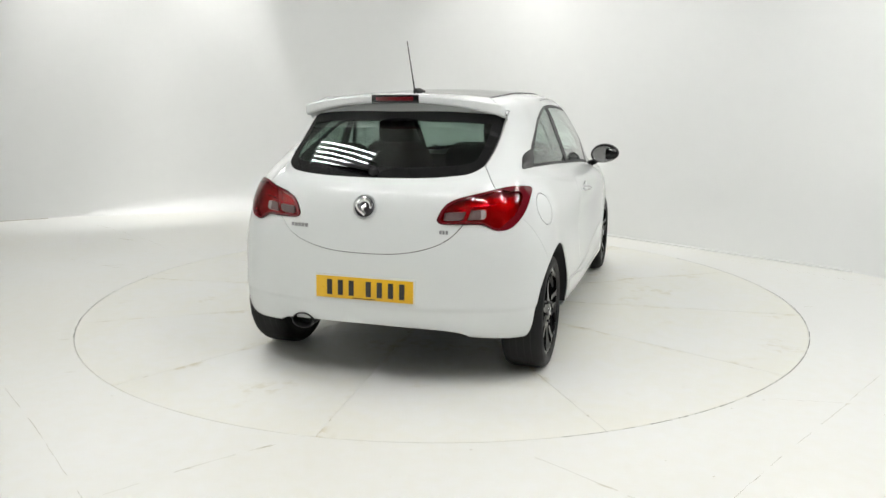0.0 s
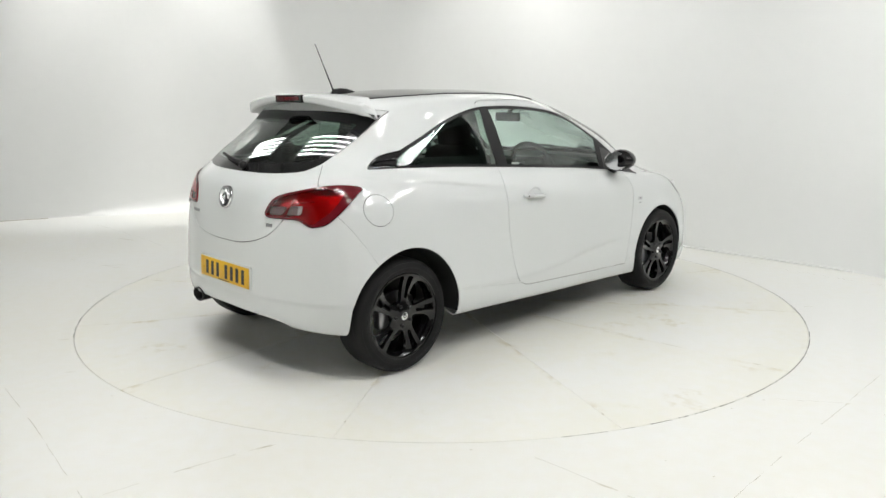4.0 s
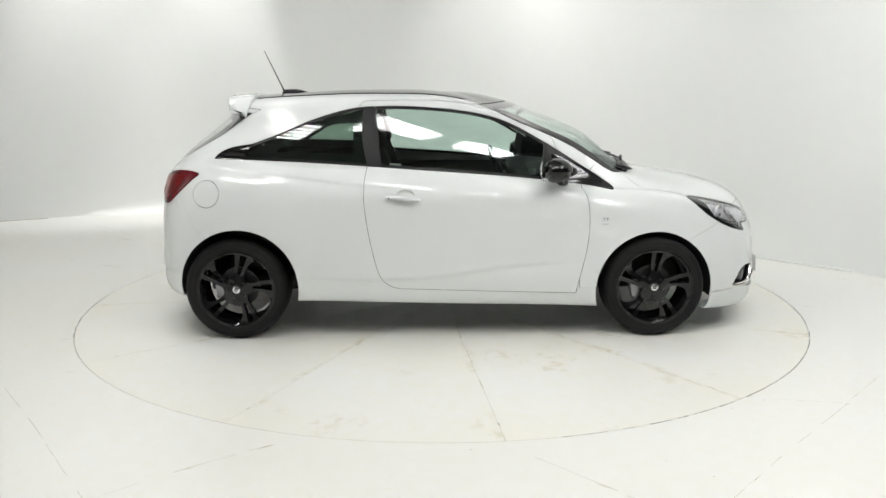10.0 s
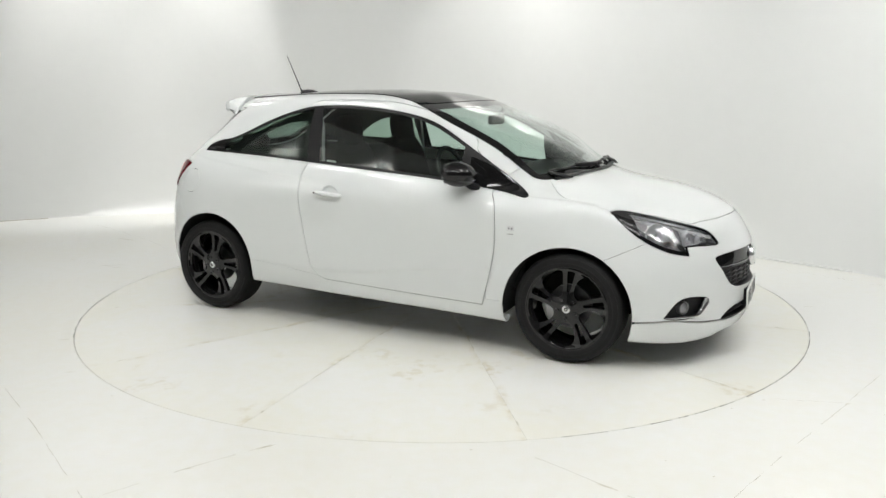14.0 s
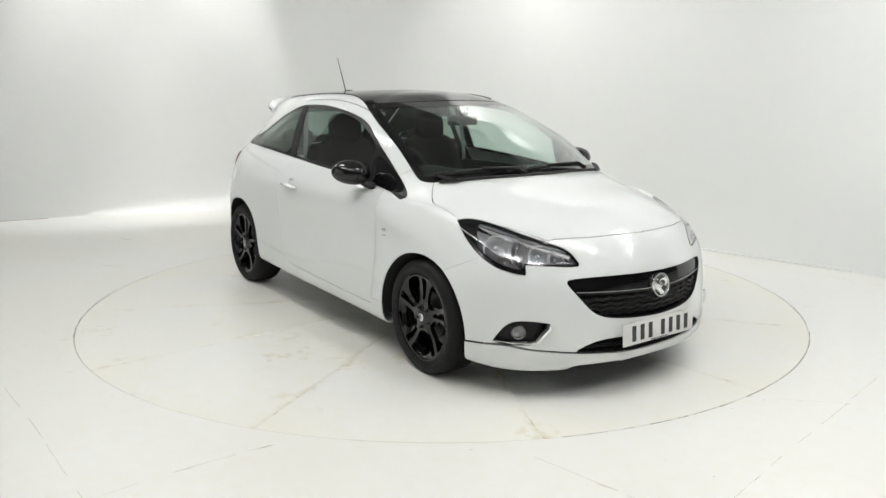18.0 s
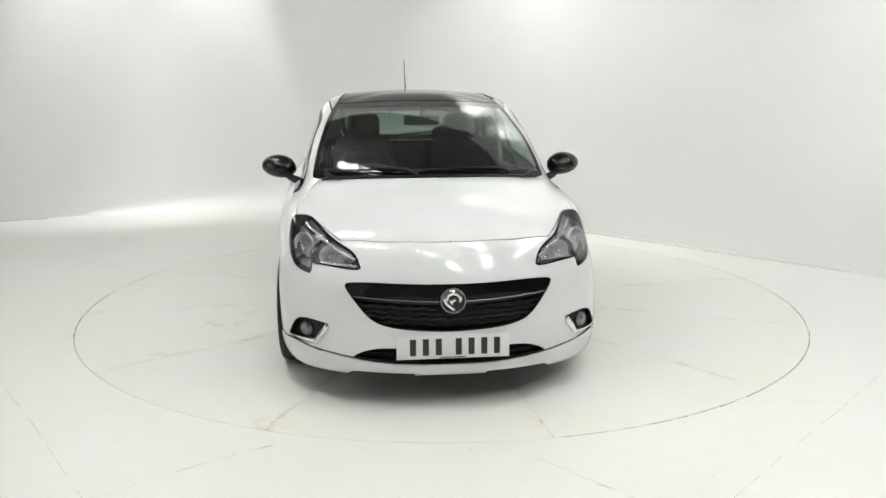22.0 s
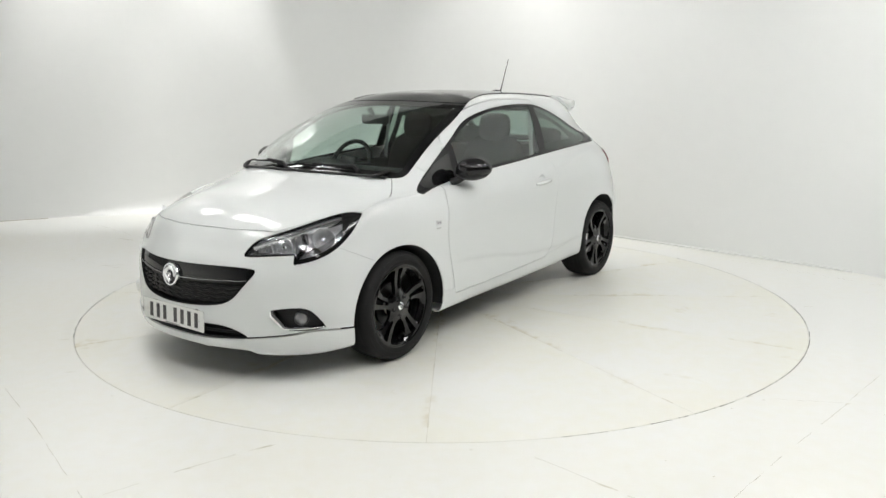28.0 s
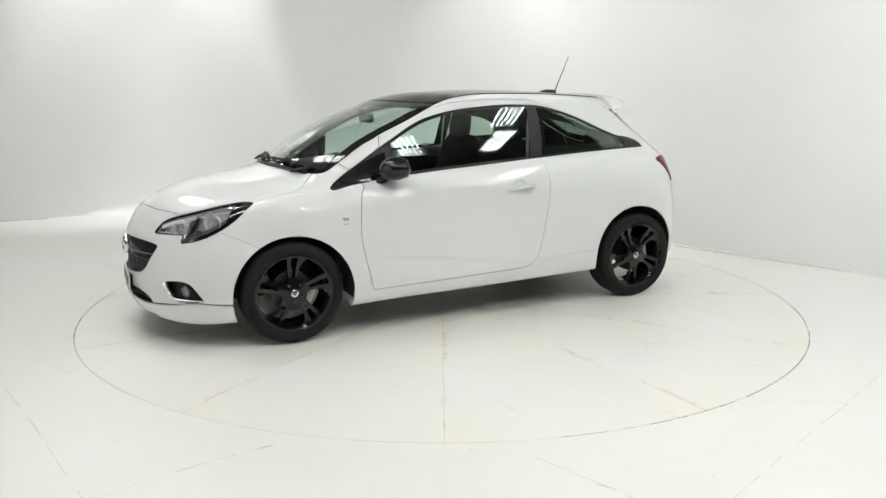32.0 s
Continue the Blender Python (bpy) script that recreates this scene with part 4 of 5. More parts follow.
# ---- headlamps
for s in (1, -1):
    fl = (lambda q: q) if s > 0 else flip
    mm = (lambda q: q) if s > 0 else mirrored
    flank_run = smooth_run([(.853, .618), (.78, .629), (.72, .645), (.66, .672), (.60, .712), (.54, .775), (.497, .838)])
    to_flank = np.abs(distance(VIEWS["nose"](lamp_f[0]), np.concatenate([flank_run, flank_run[::-1]])))
    rim, glass = split(lamp_f, np.minimum(-inside("nose", HEAD_LAMP)(lamp_f[0]) - .007, np.minimum(to_flank - .022, VIEWS["nose"](lamp_f[0])[:, 0] - .605)))
    lamp = recess("headlamp", lamp_f, .06, LAMP_BASE, car, "clear headlamp with black housing and chrome reflectors", mirror=s < 0)
    panel("lamp_rim", mm(rim), BLACK, lamp, thick=.012)
    ob = panel("lamp_lens", mm(glass), CLEAR, lamp, thick=.003)
    for (a, z), r, deep, turn, mat in (((1.00, .695), .038, .030, 6, SILVER), ((.905, .712), .050, .03, 14, SILVER), ((.745, .672), .030, .022, 45, AMBER_REFLECTOR), ((.70, .745), .056, .022, 40, SILVER)):
        c, n = on_skin(lamp_f, "nose", (a, z))
        c = c - n * deep
        bm = bmesh.new()
        prof = [(r * math.sin(q), -r * .9 * math.cos(q)) for q in (math.pi / 2 * i / 8 for i in range(9))]
        lathe(bm, [(max(p, .001), q) for p, q in prof] + [(r + .004, .002), (r + .004, -.004)], 28)
        m = Matrix.Translation(c) @ Matrix.Rotation(radians(-90 + turn), 4, "Z")
        if s < 0:
            m = Matrix.Diagonal((1, -1, 1, 1)) @ m
        bmesh.ops.transform(bm, matrix=m, verts=bm.verts)
        bmesh.ops.recalc_face_normals(bm, faces=bm.faces)
        part("reflector", bm, mat, lamp)
        bm = bmesh.new()
        bmesh.ops.create_uvsphere(bm, u_segments=14, v_segments=8, radius=r * .26)
        bmesh.ops.translate(bm, vec=fl(c - n * .006), verts=bm.verts)
        part("bulb_shield", bm, CHROME, lamp)
    # dark bezels behind the lens: the lower tooth, the front tip and the rear corner
    for where in (outline([(.86, .60), (.86, .668), (.80, .69), (.70, .715), (.60, .79), (.55, .86)], [(.55, .86), (.45, .84), (.55, .70), (.70, .60), (.86, .60)]),
                  outline([(1.05, .60), (1.035, .67), (1.05, .76)], [(1.05, .76), (1.15, .70), (1.12, .60), (1.05, .60)]),
                  outline([(.80, .81), (.775, .735), (.79, .665)], [(.79, .665), (.835, .665), (.845, .735), (.86, .80)], [(.86, .80), (.83, .82), (.80, .81)])):
        bezel = split(lamp_f, inside("nose", where)(lamp_f[0]))[0]
        if len(bezel[2]):
            panel("lamp_bezel", mm(bezel), BEZEL, lamp, "dark grey lamp bezel", thick=.004, out=-.024)
    bm = bmesh.new()
    path = []
    for a, z in ((.60, .815), (.70, .797), (.80, .768), (.90, .742), (.98, .728), (1.05, .694)):
        c, n = on_skin(lamp_f, "nose", (a, z))
        path.append(fl(c - n * .018))
    sweep(bm, path, .011, 8, 1.5)
    part("light_strip", bm, CHROME, lamp)
    bm = bmesh.new()
    path = []
    for a, z in ((.84, .672), (.93, .668), (1.03, .666), (1.075, .668)):
        c, n = on_skin(lamp_f, "nose", (a, z))
        path.append(fl(c - n * .02))
    sweep(bm, path, .008, 8, 1.2)
    part("chrome_edge", bm, CHROME, lamp)
    bm = bmesh.new()
    path = []
    for a, z in ((.80, .765), (.79, .72), (.815, .68), (.835, .645)):
        c, n = on_skin(lamp_f, "nose", (a, z))
        path.append(fl(c - n * .022))
    sweep(bm, path, [.010, .014, .014, .010], 8)
    part("divider", bm, BLACK, lamp)

# ---- grille, intake, fog lamps
grille_ob = recess("grille", grille, .05, TRIM, car, "black grille with wavy fins and a gloss bar", mirror="both")


def span(poly, z):
    """How far from the middle an outline reaches at a height."""
    ys = np.linspace(0, .6, 300)
    d = distance(np.stack([ys, np.full(300, z)], 1), poly)
    k = np.nonzero(d < -.004)[0]
    return ys[k[-1]] if len(k) else 0


def fin(z, depth, radius, wave, mat, name, flat=1.0, sag=0.0):
    w = span(GRILLE, z) - .006
    bm = bmesh.new()
    path = []
    n = 70
    for k in range(n + 1):
        y = -w + 2 * w * k / n
        zz = z + wave * math.sin(y * 2 * math.pi / .075) - sag * math.cos(y / w * math.pi / 2)
        c, q = on_skin(grille, "end", (abs(y), max(.395, min(.60, zz))))
        path.append((c.x - depth, y, zz))
    sweep(bm, path, radius, 6, flat)
    return part(name, bm, mat, grille_ob)


for z in (.492, .468, .444, .421):
    fin(z, .020, .0055, .0045, TRIM, "wavy_fin", 1.5)
brow = split(grille, -(grille[0][:, 2] - .512 - .012 * (grille[0][:, 1] / .45) ** 2))[0]
panel("gloss_panel", both(brow), BLACK, grille_ob, "smooth gloss black upper grille panel", thick=.012, out=-.010)
fin(.535, .004, .0020, 0, GREY, "bright_edge", 1.0, .008)
recess("lower_intake", intake, .04, TRIM, car, "black lower air intake", mirror="both")
bm = bmesh.new()
path = []
for k in range(61):
    y = -.455 + .91 * k / 60
    c, n = on_skin(intake, "end", (abs(y), .262))
    path.append((c.x - .02, y, .266))
sweep(bm, path, .007, 6)
part("intake_bar", bm, TRIM, car)
for s in (1, -1):
    fl = (lambda q: q) if s > 0 else flip
    fog_ob = recess("fog_recess", fog, .03, TRIM, car, "black fog lamp recess with chrome edge", mirror=s < 0)
    c, n = on_skin(fog, "nose", (.83, .345))
    bm = bmesh.new()
    lathe(bm, [(.001, .012), (.022, .008), (.03, 0), (.034, .004), (.036, -.02)], 28)
    m = Matrix.Translation(c - n * .02) @ Matrix.Rotation(radians(-60), 4, "Z")
    bmesh.ops.transform(bm, matrix=Matrix.Diagonal((1, s, 1, 1)) @ m, verts=bm.verts)
    bmesh.ops.recalc_face_normals(bm, faces=bm.faces)
    part("fog_lamp", bm, GREY, fog_ob, "round clear fog lamp")
    bm = bmesh.new()
    path = []
    for a, z in ((.71, .301), (.77, .296), (.83, .295), (.882, .296), (.905, .312), (.935, .342), (.958, .372), (.966, .388)):
        c, n = on_skin(fog, "nose", (a, z))
        path.append(fl(c - n * .001))
    sweep(bm, path, [.004, .006, .008, .010, .015, .021, .022, .014], 8, .8)
    part("chrome_edge", bm, CHROME, fog_ob)
bm = bmesh.new()
path = []
edge = LIP[::3]
for y, z in [q for q in edge if q[0] < .70]:
    c, n = on_skin(both(lip), "end", (y, z))
    path.append((c.x - .004, y, z + .002))
m = len(path) - 1
sweep(bm, [(p[0], -p[1], p[2]) for p in reversed(path[1:])] + path, [.0055 * min(1, .15 + 2.2 * (1 - abs(k - m) / m)) for k in range(2 * m + 1)], 6)
part("lip_joint", bm, TRIM, car)

# ---- number plates: the characters stand as plain bars
def number_plate(x, z, tilt, mat, face, parent):
    bm = bmesh.new()
    box(bm, -.003, .003, -.26, .26, -.0555, .0555, .002)
    plate = part("number_plate", bm, mat, parent, "pressed number plate with dark characters")
    y = -.205
    for k in (-1, 1):
        bm = bmesh.new()
        lathe(bm, [(.001, .0055), (.006, .005), (.007, .003)], 14)
        bmesh.ops.rotate(bm, cent=(0, 0, 0), matrix=Matrix.Rotation(-math.pi / 2, 3, "Z"), verts=bm.verts)
        bmesh.ops.translate(bm, vec=(0, k * .225, -.005), verts=bm.verts)
        part("screw_cap", bm, mat, plate)
    for k in range(7):
        if k == 3:
            y += .033
        bm = bmesh.new()
        box(bm, .0032, .0045, y + .006, y + .034, -.0385, .0385, .0003, seg=1)
        part("bar", bm, INK, plate)
        y += .059
    bm = bmesh.new()
    box(bm, .0032, .0042, -.06, .06, -.0515, -.0475)
    part("bar", bm, INK, plate)
    plate.matrix_world = Matrix.Translation((x, 0, z)) @ Matrix.Rotation(0 if face > 0 else math.pi, 4, "Z") @ Matrix.Rotation(radians(tilt), 4, "Y")
    return plate


bm = bmesh.new()
box(bm, 1.99, 2.03, -.17, .17, .150, .166, .004)
part("towing_cover", bm, PAINT, car)
number_plate(2.118, .319, -3, PLATE, 1, car)
number_plate(-1.831, .503, -3, YELLOW, -1, car)
bm = bmesh.new()
box(bm, 2.08, 2.112, -.19, .19, .272, .368, .006)
part("plate_holder", bm, TRIM, car)
bm = bmesh.new()
box(bm, -1.828, -1.80, -.27, .27, .44, .566, .006)
part("plate_recess", bm, PAINT, car)


# ---- badges: plain chrome rings with a plain curved bar
def badge(c, normal, r, parent):
    bm = bmesh.new()
    lathe(bm, [(r * .78, .004), (r * .84, .012), (r * .95, .012), (r, .004), (r, -.012), (r * .8, -.012)], 40, closed=True)
    turn = Vector(normal).to_track_quat("Y", "Z").to_matrix().to_4x4()
    m = Matrix.Translation(c) @ turn
    bmesh.ops.recalc_face_normals(bm, faces=bm.faces)
    ring_ob = part("badge", bm, CHROME, parent, "round chrome maker's badge")
    bm = bmesh.new()
    lathe(bm, [(.001, .003), (r * .8, .003), (r * .8, -.01), (.001, -.01)], 32)
    bmesh.ops.recalc_face_normals(bm, faces=bm.faces)
    part("badge_ground", bm, INK, ring_ob)
    bm = bmesh.new()
    sweep(bm, [(r * .55 * math.cos(a), .006, r * .5 * math.sin(a) + (.1 * r)) for a in (math.pi * (1.15 - 1.35 * i / 8) for i in range(9))] + [(r * .25, .006, -r * .35), (-r * .1, .006, -r * .62)], [r * .10, r * .16, r * .2, r * .24, r * .26, r * .26, r * .26, r * .24, r * .22, r * .22, r * .2], 8)
    part("badge_bar", bm, CHROME, ring_ob)
    bm = bmesh.new()
    sweep(bm, [(-r * .15, .006, r * .12), (r * .12, .006, -r * .02), (r * .18, .006, -r * .4)], [r * .16, r * .2, r * .12], 8)
    part("badge_bar", bm, CHROME, ring_ob)
    ring_ob.matrix_world = m
    return ring_ob


badge((2.108, 0, .533), (1, 0, .12), .062, car)
badge((-1.792, 0, .909), (-1, 0, .2), .062, hatch_ob)
for y0, w, z, count in ((.315, .105, .803, 5), (-.42, .045, .800, 3)):
    for k in range(count):
        d = w / count
        y = y0 + (k + .4) * d
        c, n = on_skin(hatch, "end", (abs(y), z))
        bm = bmesh.new()
        box(bm, c.x - .004, c.x + .004, y - .36 * d, y + .36 * d, z - .009, z + .009, .001, seg=1)
        part("lettering_bar", bm, GREY, hatch_ob)

# ---- roof spoiler with the third brake lamp
def spoiler():
    n = 120
    v, f = [], []
    for i in range(n + 1):
        y = -.572 + 1.144 * i / n
        u = abs(y) / .572
        xt = -1.372 + .075 * u ** 3
        zt = 1.447 - .052 * u ** 2.2
        zb = zt - .040 - .022 * u ** 2
        xf = -1.165 - .012 * u ** 2 if u < .8 else -1.173 - .03 * (u - .8) / .2
        zf = 1.452 - .03 * u ** 2 - (.09 * ((u - .8) / .2) ** 1.5 if u > .8 else 0)
        if u > .965:
            slim = math.sqrt(max(0.0, 1 - ((u - .965) / .035) ** 2)) * .8 + .2
            zm = (zt + zb) / 2 - .012
            zt, zb = zm + (zt - zm) * slim, zm + (zb - zm) * slim
            xt = xt + .02 * (1 - slim)
        sec = [(xf, zf), (xf - .07, (zf + zt) / 2 + .008), (xt + .03, zt + .003), (xt + .006, zt - .001), (xt, zt - .009), (xt + .004, zb + .008), (xt + .012, zb), (xt + .06, zb - .006), (xf - .035, zb - .012), (xf, zf - .02)]
        v += [(a, y, b) for a, b in sec]
    k = len(sec)
    for i in range(n):
        for j in range(k):
            a, b = i * k + j, i * k + (j + 1) % k
            f.append((a, b, b + k, a + k))
    f.append(tuple(range(k)))
    f.append(tuple(reversed(range(n * k, n * k + k))))
    bm = bmesh.new()
    vs = [bm.verts.new(p) for p in v]
    for q in f:
        bm.faces.new([vs[i] for i in q])
    bmesh.ops.recalc_face_normals(bm, faces=bm.faces)
    return part("spoiler", bm, PAINT, hatch_ob, "white roof spoiler over the rear window")


spoiler()
bm = bmesh.new()
box(bm, -1.380, -1.345, -.132, .132, 1.404, 1.446, .004)
part("brake_lamp_housing", bm, BLACK, hatch_ob)
bm = bmesh.new()
box(bm, -1.385, -1.37, -.105, .105, 1.415, 1.436, .004)
part("high_brake_lamp", bm, DARK_RED, hatch_ob, "dark red high brake lamp")

# a black moulding runs along each edge of the roof panel
for s in (1, -1):
    bm = bmesh.new()
    path = []
    for x, y in smooth_run([(-1.15, .427), (-1.03, .452), (-.67, .47), (-.33, .485), (0, .505), (.12, .526)], 6):
        c, n = on_skin(roof, "plan", (x, y))
        path.append((c.x, s * (c.y + .002), c.z + .0015))
    sweep(bm, path, .004, 8)
    part("roof_moulding", bm, TRIM, car)

# ---- aerial
bm = bmesh.new()
rows = []
for i in range(15):
    u = i / 14
    x = -1.085 + .175 * u
    w = .026 * math.sin(math.pi * min(1, .12 + .88 * (1 - u)) ** .9) ** .6 if 0 < u < 1 else .004
    h = .028 * (1 - (max(0, u - .35) / .65) ** 2) * min(1, u * 6 + .3)
    z0 = 1.452 + .012 * u
    rows.append([bm.verts.new((x, w * math.cos(a), z0 + max(h, .003) * max(0, math.sin(a)) - (.006 if math.sin(a) < -.1 else 0))) for a in (2 * math.pi * k / 14 for k in range(14))])
for a, b in zip(rows, rows[1:]):
    for k in range(14):
        bm.faces.new((a[k], a[(k + 1) % 14], b[(k + 1) % 14], b[k]))
bm.faces.new(rows[0])
bm.faces.new(rows[-1])
bmesh.ops.recalc_face_normals(bm, faces=bm.faces)
aerial = part("aerial", bm, TRIM, car, "black roof aerial with a thin mast")
bm = bmesh.new()
sweep(bm, [(-1.068, 0, 1.472), (-1.075, 0, 1.488), (-1.188, -.003, 1.732)], [.006, .0045, .0022], 8)
part("mast", bm, TRIM, aerial)

# ---- wipers and cowl
for y0, y1, x0, x1 in ((.42, -.20, 1.165, 1.19), (-.10, -.60, 1.215, 1.045)):
    path = []
    for k in range(15):
        u = k / 14
        y = y0 + (y1 - y0) * u
        c, n = on_skin(screen, "end", (abs(y), 1.012 + .012 * math.sin(math.pi * u)))
        path.append(c * 1.0 if y >= 0 else Vector(flip(c)))
    off = Vector((.010, 0, .012))
    bm = bmesh.new()
    sweep(bm, [p + off for p in path], .007, 6)
    wiper = part("wiper_blade", bm, TRIM, car)
    bm = bmesh.new()
    base = path[0] + Vector((.03, .02, -.005))
    sweep(bm, [base, base + Vector((-.01, -.05, .03)), path[7] + off * 2], [.014, .011, .006], 8)
    part("wiper_arm", bm, TRIM, wiper)
bm = bmesh.new()
path = []
for k in range(41):
    y = -.61 + 1.22 * k / 40
    c, n = on_skin(screen, "end", (abs(y), .985))
    path.append((c.x + .014, y, c.z - .002))
sweep(bm, path, .017, 8, .5)
part("cowl", bm, TRIM, car, "black cowl below the windscreen")
for s in (1, -1):
    c, n = on_skin(screen, "end", (.60, .99))
    bm = bmesh.new()
    sweep(bm, [(c.x - .03, s * (c.y + .004), c.z + .030), (c.x, s * (c.y - .005), c.z + .022), (c.x + .05, s * (c.y - .035), c.z + .008), (c.x + .09, s * (c.y - .09), c.z - .002)], [.006, .014, .016, .006], 8, .8)
    part("cowl_end", bm, TRIM, car)
bm = bmesh.new()
pts = []
for y, z in ((.02, 1.075), (.10, 1.083), (.20, 1.095), (.30, 1.108)):
    c, n = on_skin(rear_glass, "end", (y, z))
    pts.append(c + n * .016)
sweep(bm, pts, [.014, .011, .009, .006], 8)
rw = part("rear_wiper", bm, TRIM, hatch_ob)
bm = bmesh.new()
c, n = on_skin(rear_glass, "end", (.0, 1.068))
bmesh.ops.create_uvsphere(bm, u_segments=16, v_segments=10, radius=.024)
bmesh.ops.translate(bm, vec=c + n * .008, verts=bm.verts)
part("wiper_hub", bm, TRIM, hatch_ob)

# ---- wing mirrors
for s in (1, -1):
    bm = bmesh.new()
    bmesh.ops.create_uvsphere(bm, u_segments=36, v_segments=20, radius=1)
    for v in bm.verts:
        x, y, z = v.co
        q = .5 + .5 * y
        v.co = Vector((.640 + (.106 if x > 0 else .064) * x - .035 * q, .894 + .106 * y, 1.010 + (.085 - .014 * q) * z * (1 - .18 * (z < 0)) + .008 * y))
        if v.co.x < .584 - .03 * q:
            v.co.x = .584 - .03 * q
    if s < 0:
        bmesh.ops.scale(bm, vec=(1, -1, 1), verts=bm.verts)
        bmesh.ops.reverse_faces(bm, faces=bm.faces)
    under = bm.copy()
    split_z = lambda f: f.calc_center_median().z - .992 + .10 * (f.calc_center_median().x - .64)
    bmesh.ops.delete(bm, geom=[f for f in bm.faces if split_z(f) < 0], context="FACES")
    bmesh.ops.delete(under, geom=[f for f in under.faces if split_z(f) >= 0], context="FACES")
    wm = part("wing_mirror", bm, BLACK, car, "glossy black wing mirror housing", smooth=True)
    part("lower_shell", under, TRIM, wm, "dull black lower mirror shell", smooth=True)
    bm = bmesh.new()
    sweep(bm, [flip(p) if s < 0 else p for p in ((.66, .845, .975), (.672, .815, .948), (.69, .775, .932))], [.034, .03, .034], 12, .7)
    part("mirror_foot", bm, TRIM, wm)
    bm = bmesh.new()
    lathe(bm, [(.001, 0), (.066, 0), (.068, .004)], 32)
    bmesh.ops.scale(bm, vec=(1.22, 1, .88), verts=bm.verts)
    m = Matrix.Translation((.566, .892 * s, 1.012)) @ Matrix.Rotation(radians(90 - 8 * s), 4, "Z")
    bmesh.ops.transform(bm, matrix=m, verts=bm.verts)
    bmesh.ops.recalc_face_normals(bm, faces=bm.faces)
    part("mirror_glass", bm, CHROME, wm)

# ---- door handles, side badges, exhaust
for s, door_ob in ((1, doors[0]), (-1, doors[1])):
    bm = bmesh.new()
    sweep(bm, [(x, s * (y), z) for x, y, z in ((-.350, .872, .862), (-.325, .884, .861), (-.26, .890, .857), (-.19, .886, .850), (-.158, .872, .847))], [.012, .018, .019, .018, .011], 12, .7)
    part("handle", bm, PAINT, door_ob)
    if s < 0:
        bm = bmesh.new()
        lathe(bm, [(.001, .003), (.0052, .003), (.0056, 0)], 14)
        bmesh.ops.transform(bm, matrix=Matrix.Translation((-.337, -.9015, .861)) @ Matrix.Rotation(math.pi, 4, "Z"), verts=bm.verts)
        bmesh.ops.recalc_face_normals(bm, faces=bm.faces)
        part("key_cap", bm, INK, door_ob)
    bm = bmesh.new()
    lathe(bm, [(.001, -.012), (.03, -.008), (.044, .0015), (.047, .0005)], 28)
    bmesh.ops.scale(bm, vec=(1.2, 1, .9), verts=bm.verts)
    c, n = on_skin(door, "side", (-.245, .868))
    bmesh.ops.transform(bm, matrix=Matrix.Translation((c.x, s * (c.y + .001), c.z)) @ Matrix.Rotation(0 if s > 0 else math.pi, 4, "Z"), verts=bm.verts)
    bmesh.ops.recalc_face_normals(bm, faces=bm.faces)
    part("handle_cup", bm, PAINT, door_ob)
    c, n = on_skin(wing, "side", (.943, .732))
    bm = bmesh.new()
    box(bm, -.022, .022, -.004, .005, -.012, .012, .003)
    bmesh.ops.transform(bm, matrix=Matrix.Translation((c.x, s * c.y, c.z)), verts=bm.verts)
    sb = part("side_badge", bm, SILVER, car, "small silver side badge")
    for x0, x1, z0, z1, mat in ((-.013, -.003, -.005, .006, GREY), (.005, .014, -.005, .006, GREY), (-.018, .018, -.0335, -.0295, LINING)):
        bm = bmesh.new()
        box(bm, x0, x1, -.004 if mat is LINING else -.006, .0025 if mat is LINING else .007, z0, z1, .001, seg=1)
        bmesh.ops.transform(bm, matrix=Matrix.Translation((c.x, s * c.y, c.z)), verts=bm.verts)
        part("badge_bar", bm, mat, sb)
bm = bmesh.new()
lathe(bm, [(.046, -.09), (.050, -.01), (.050, 0), (.045, .003), (.041, -.004), (.038, -.09)], 32, closed=True)
bmesh.ops.scale(bm, vec=(1.25, 1, .82), verts=bm.verts)
bmesh.ops.transform(bm, matrix=Matrix.Translation((-1.818, .352, .307)) @ Matrix.Rotation(radians(90), 4, "Z"), verts=bm.verts)
bmesh.ops.recalc_face_normals(bm, faces=bm.faces)
pipe = part("exhaust_tip", bm, STEEL, car, "oval chrome exhaust tip")
bm = bmesh.new()
lathe(bm, [(.001, -.05), (.037, -.05)], 24)
bmesh.ops.transform(bm, matrix=Matrix.Translation((-1.818, .352, .307)) @ Matrix.Rotation(radians(90), 4, "Z"), verts=bm.verts)
part("pipe_dark", bm, DARK, pipe)

# a small pale label inside the lower corner of the right door glass
c, n = on_skin(pane_d, "side", (-.30, 1.035))
bm = bmesh.new()
box(bm, -.034, .034, -.001, .001, -.010, .010)
sticker = part("sticker", bm, PLATE, doors[1], "small pale window label")
sticker.matrix_world = Matrix.Translation((c.x, -(c.y - .010), c.z)) @ Matrix.Rotation(math.atan2(n.z, n.y), 4, "X") @ Matrix.Rotation(radians(3), 4, "Y")

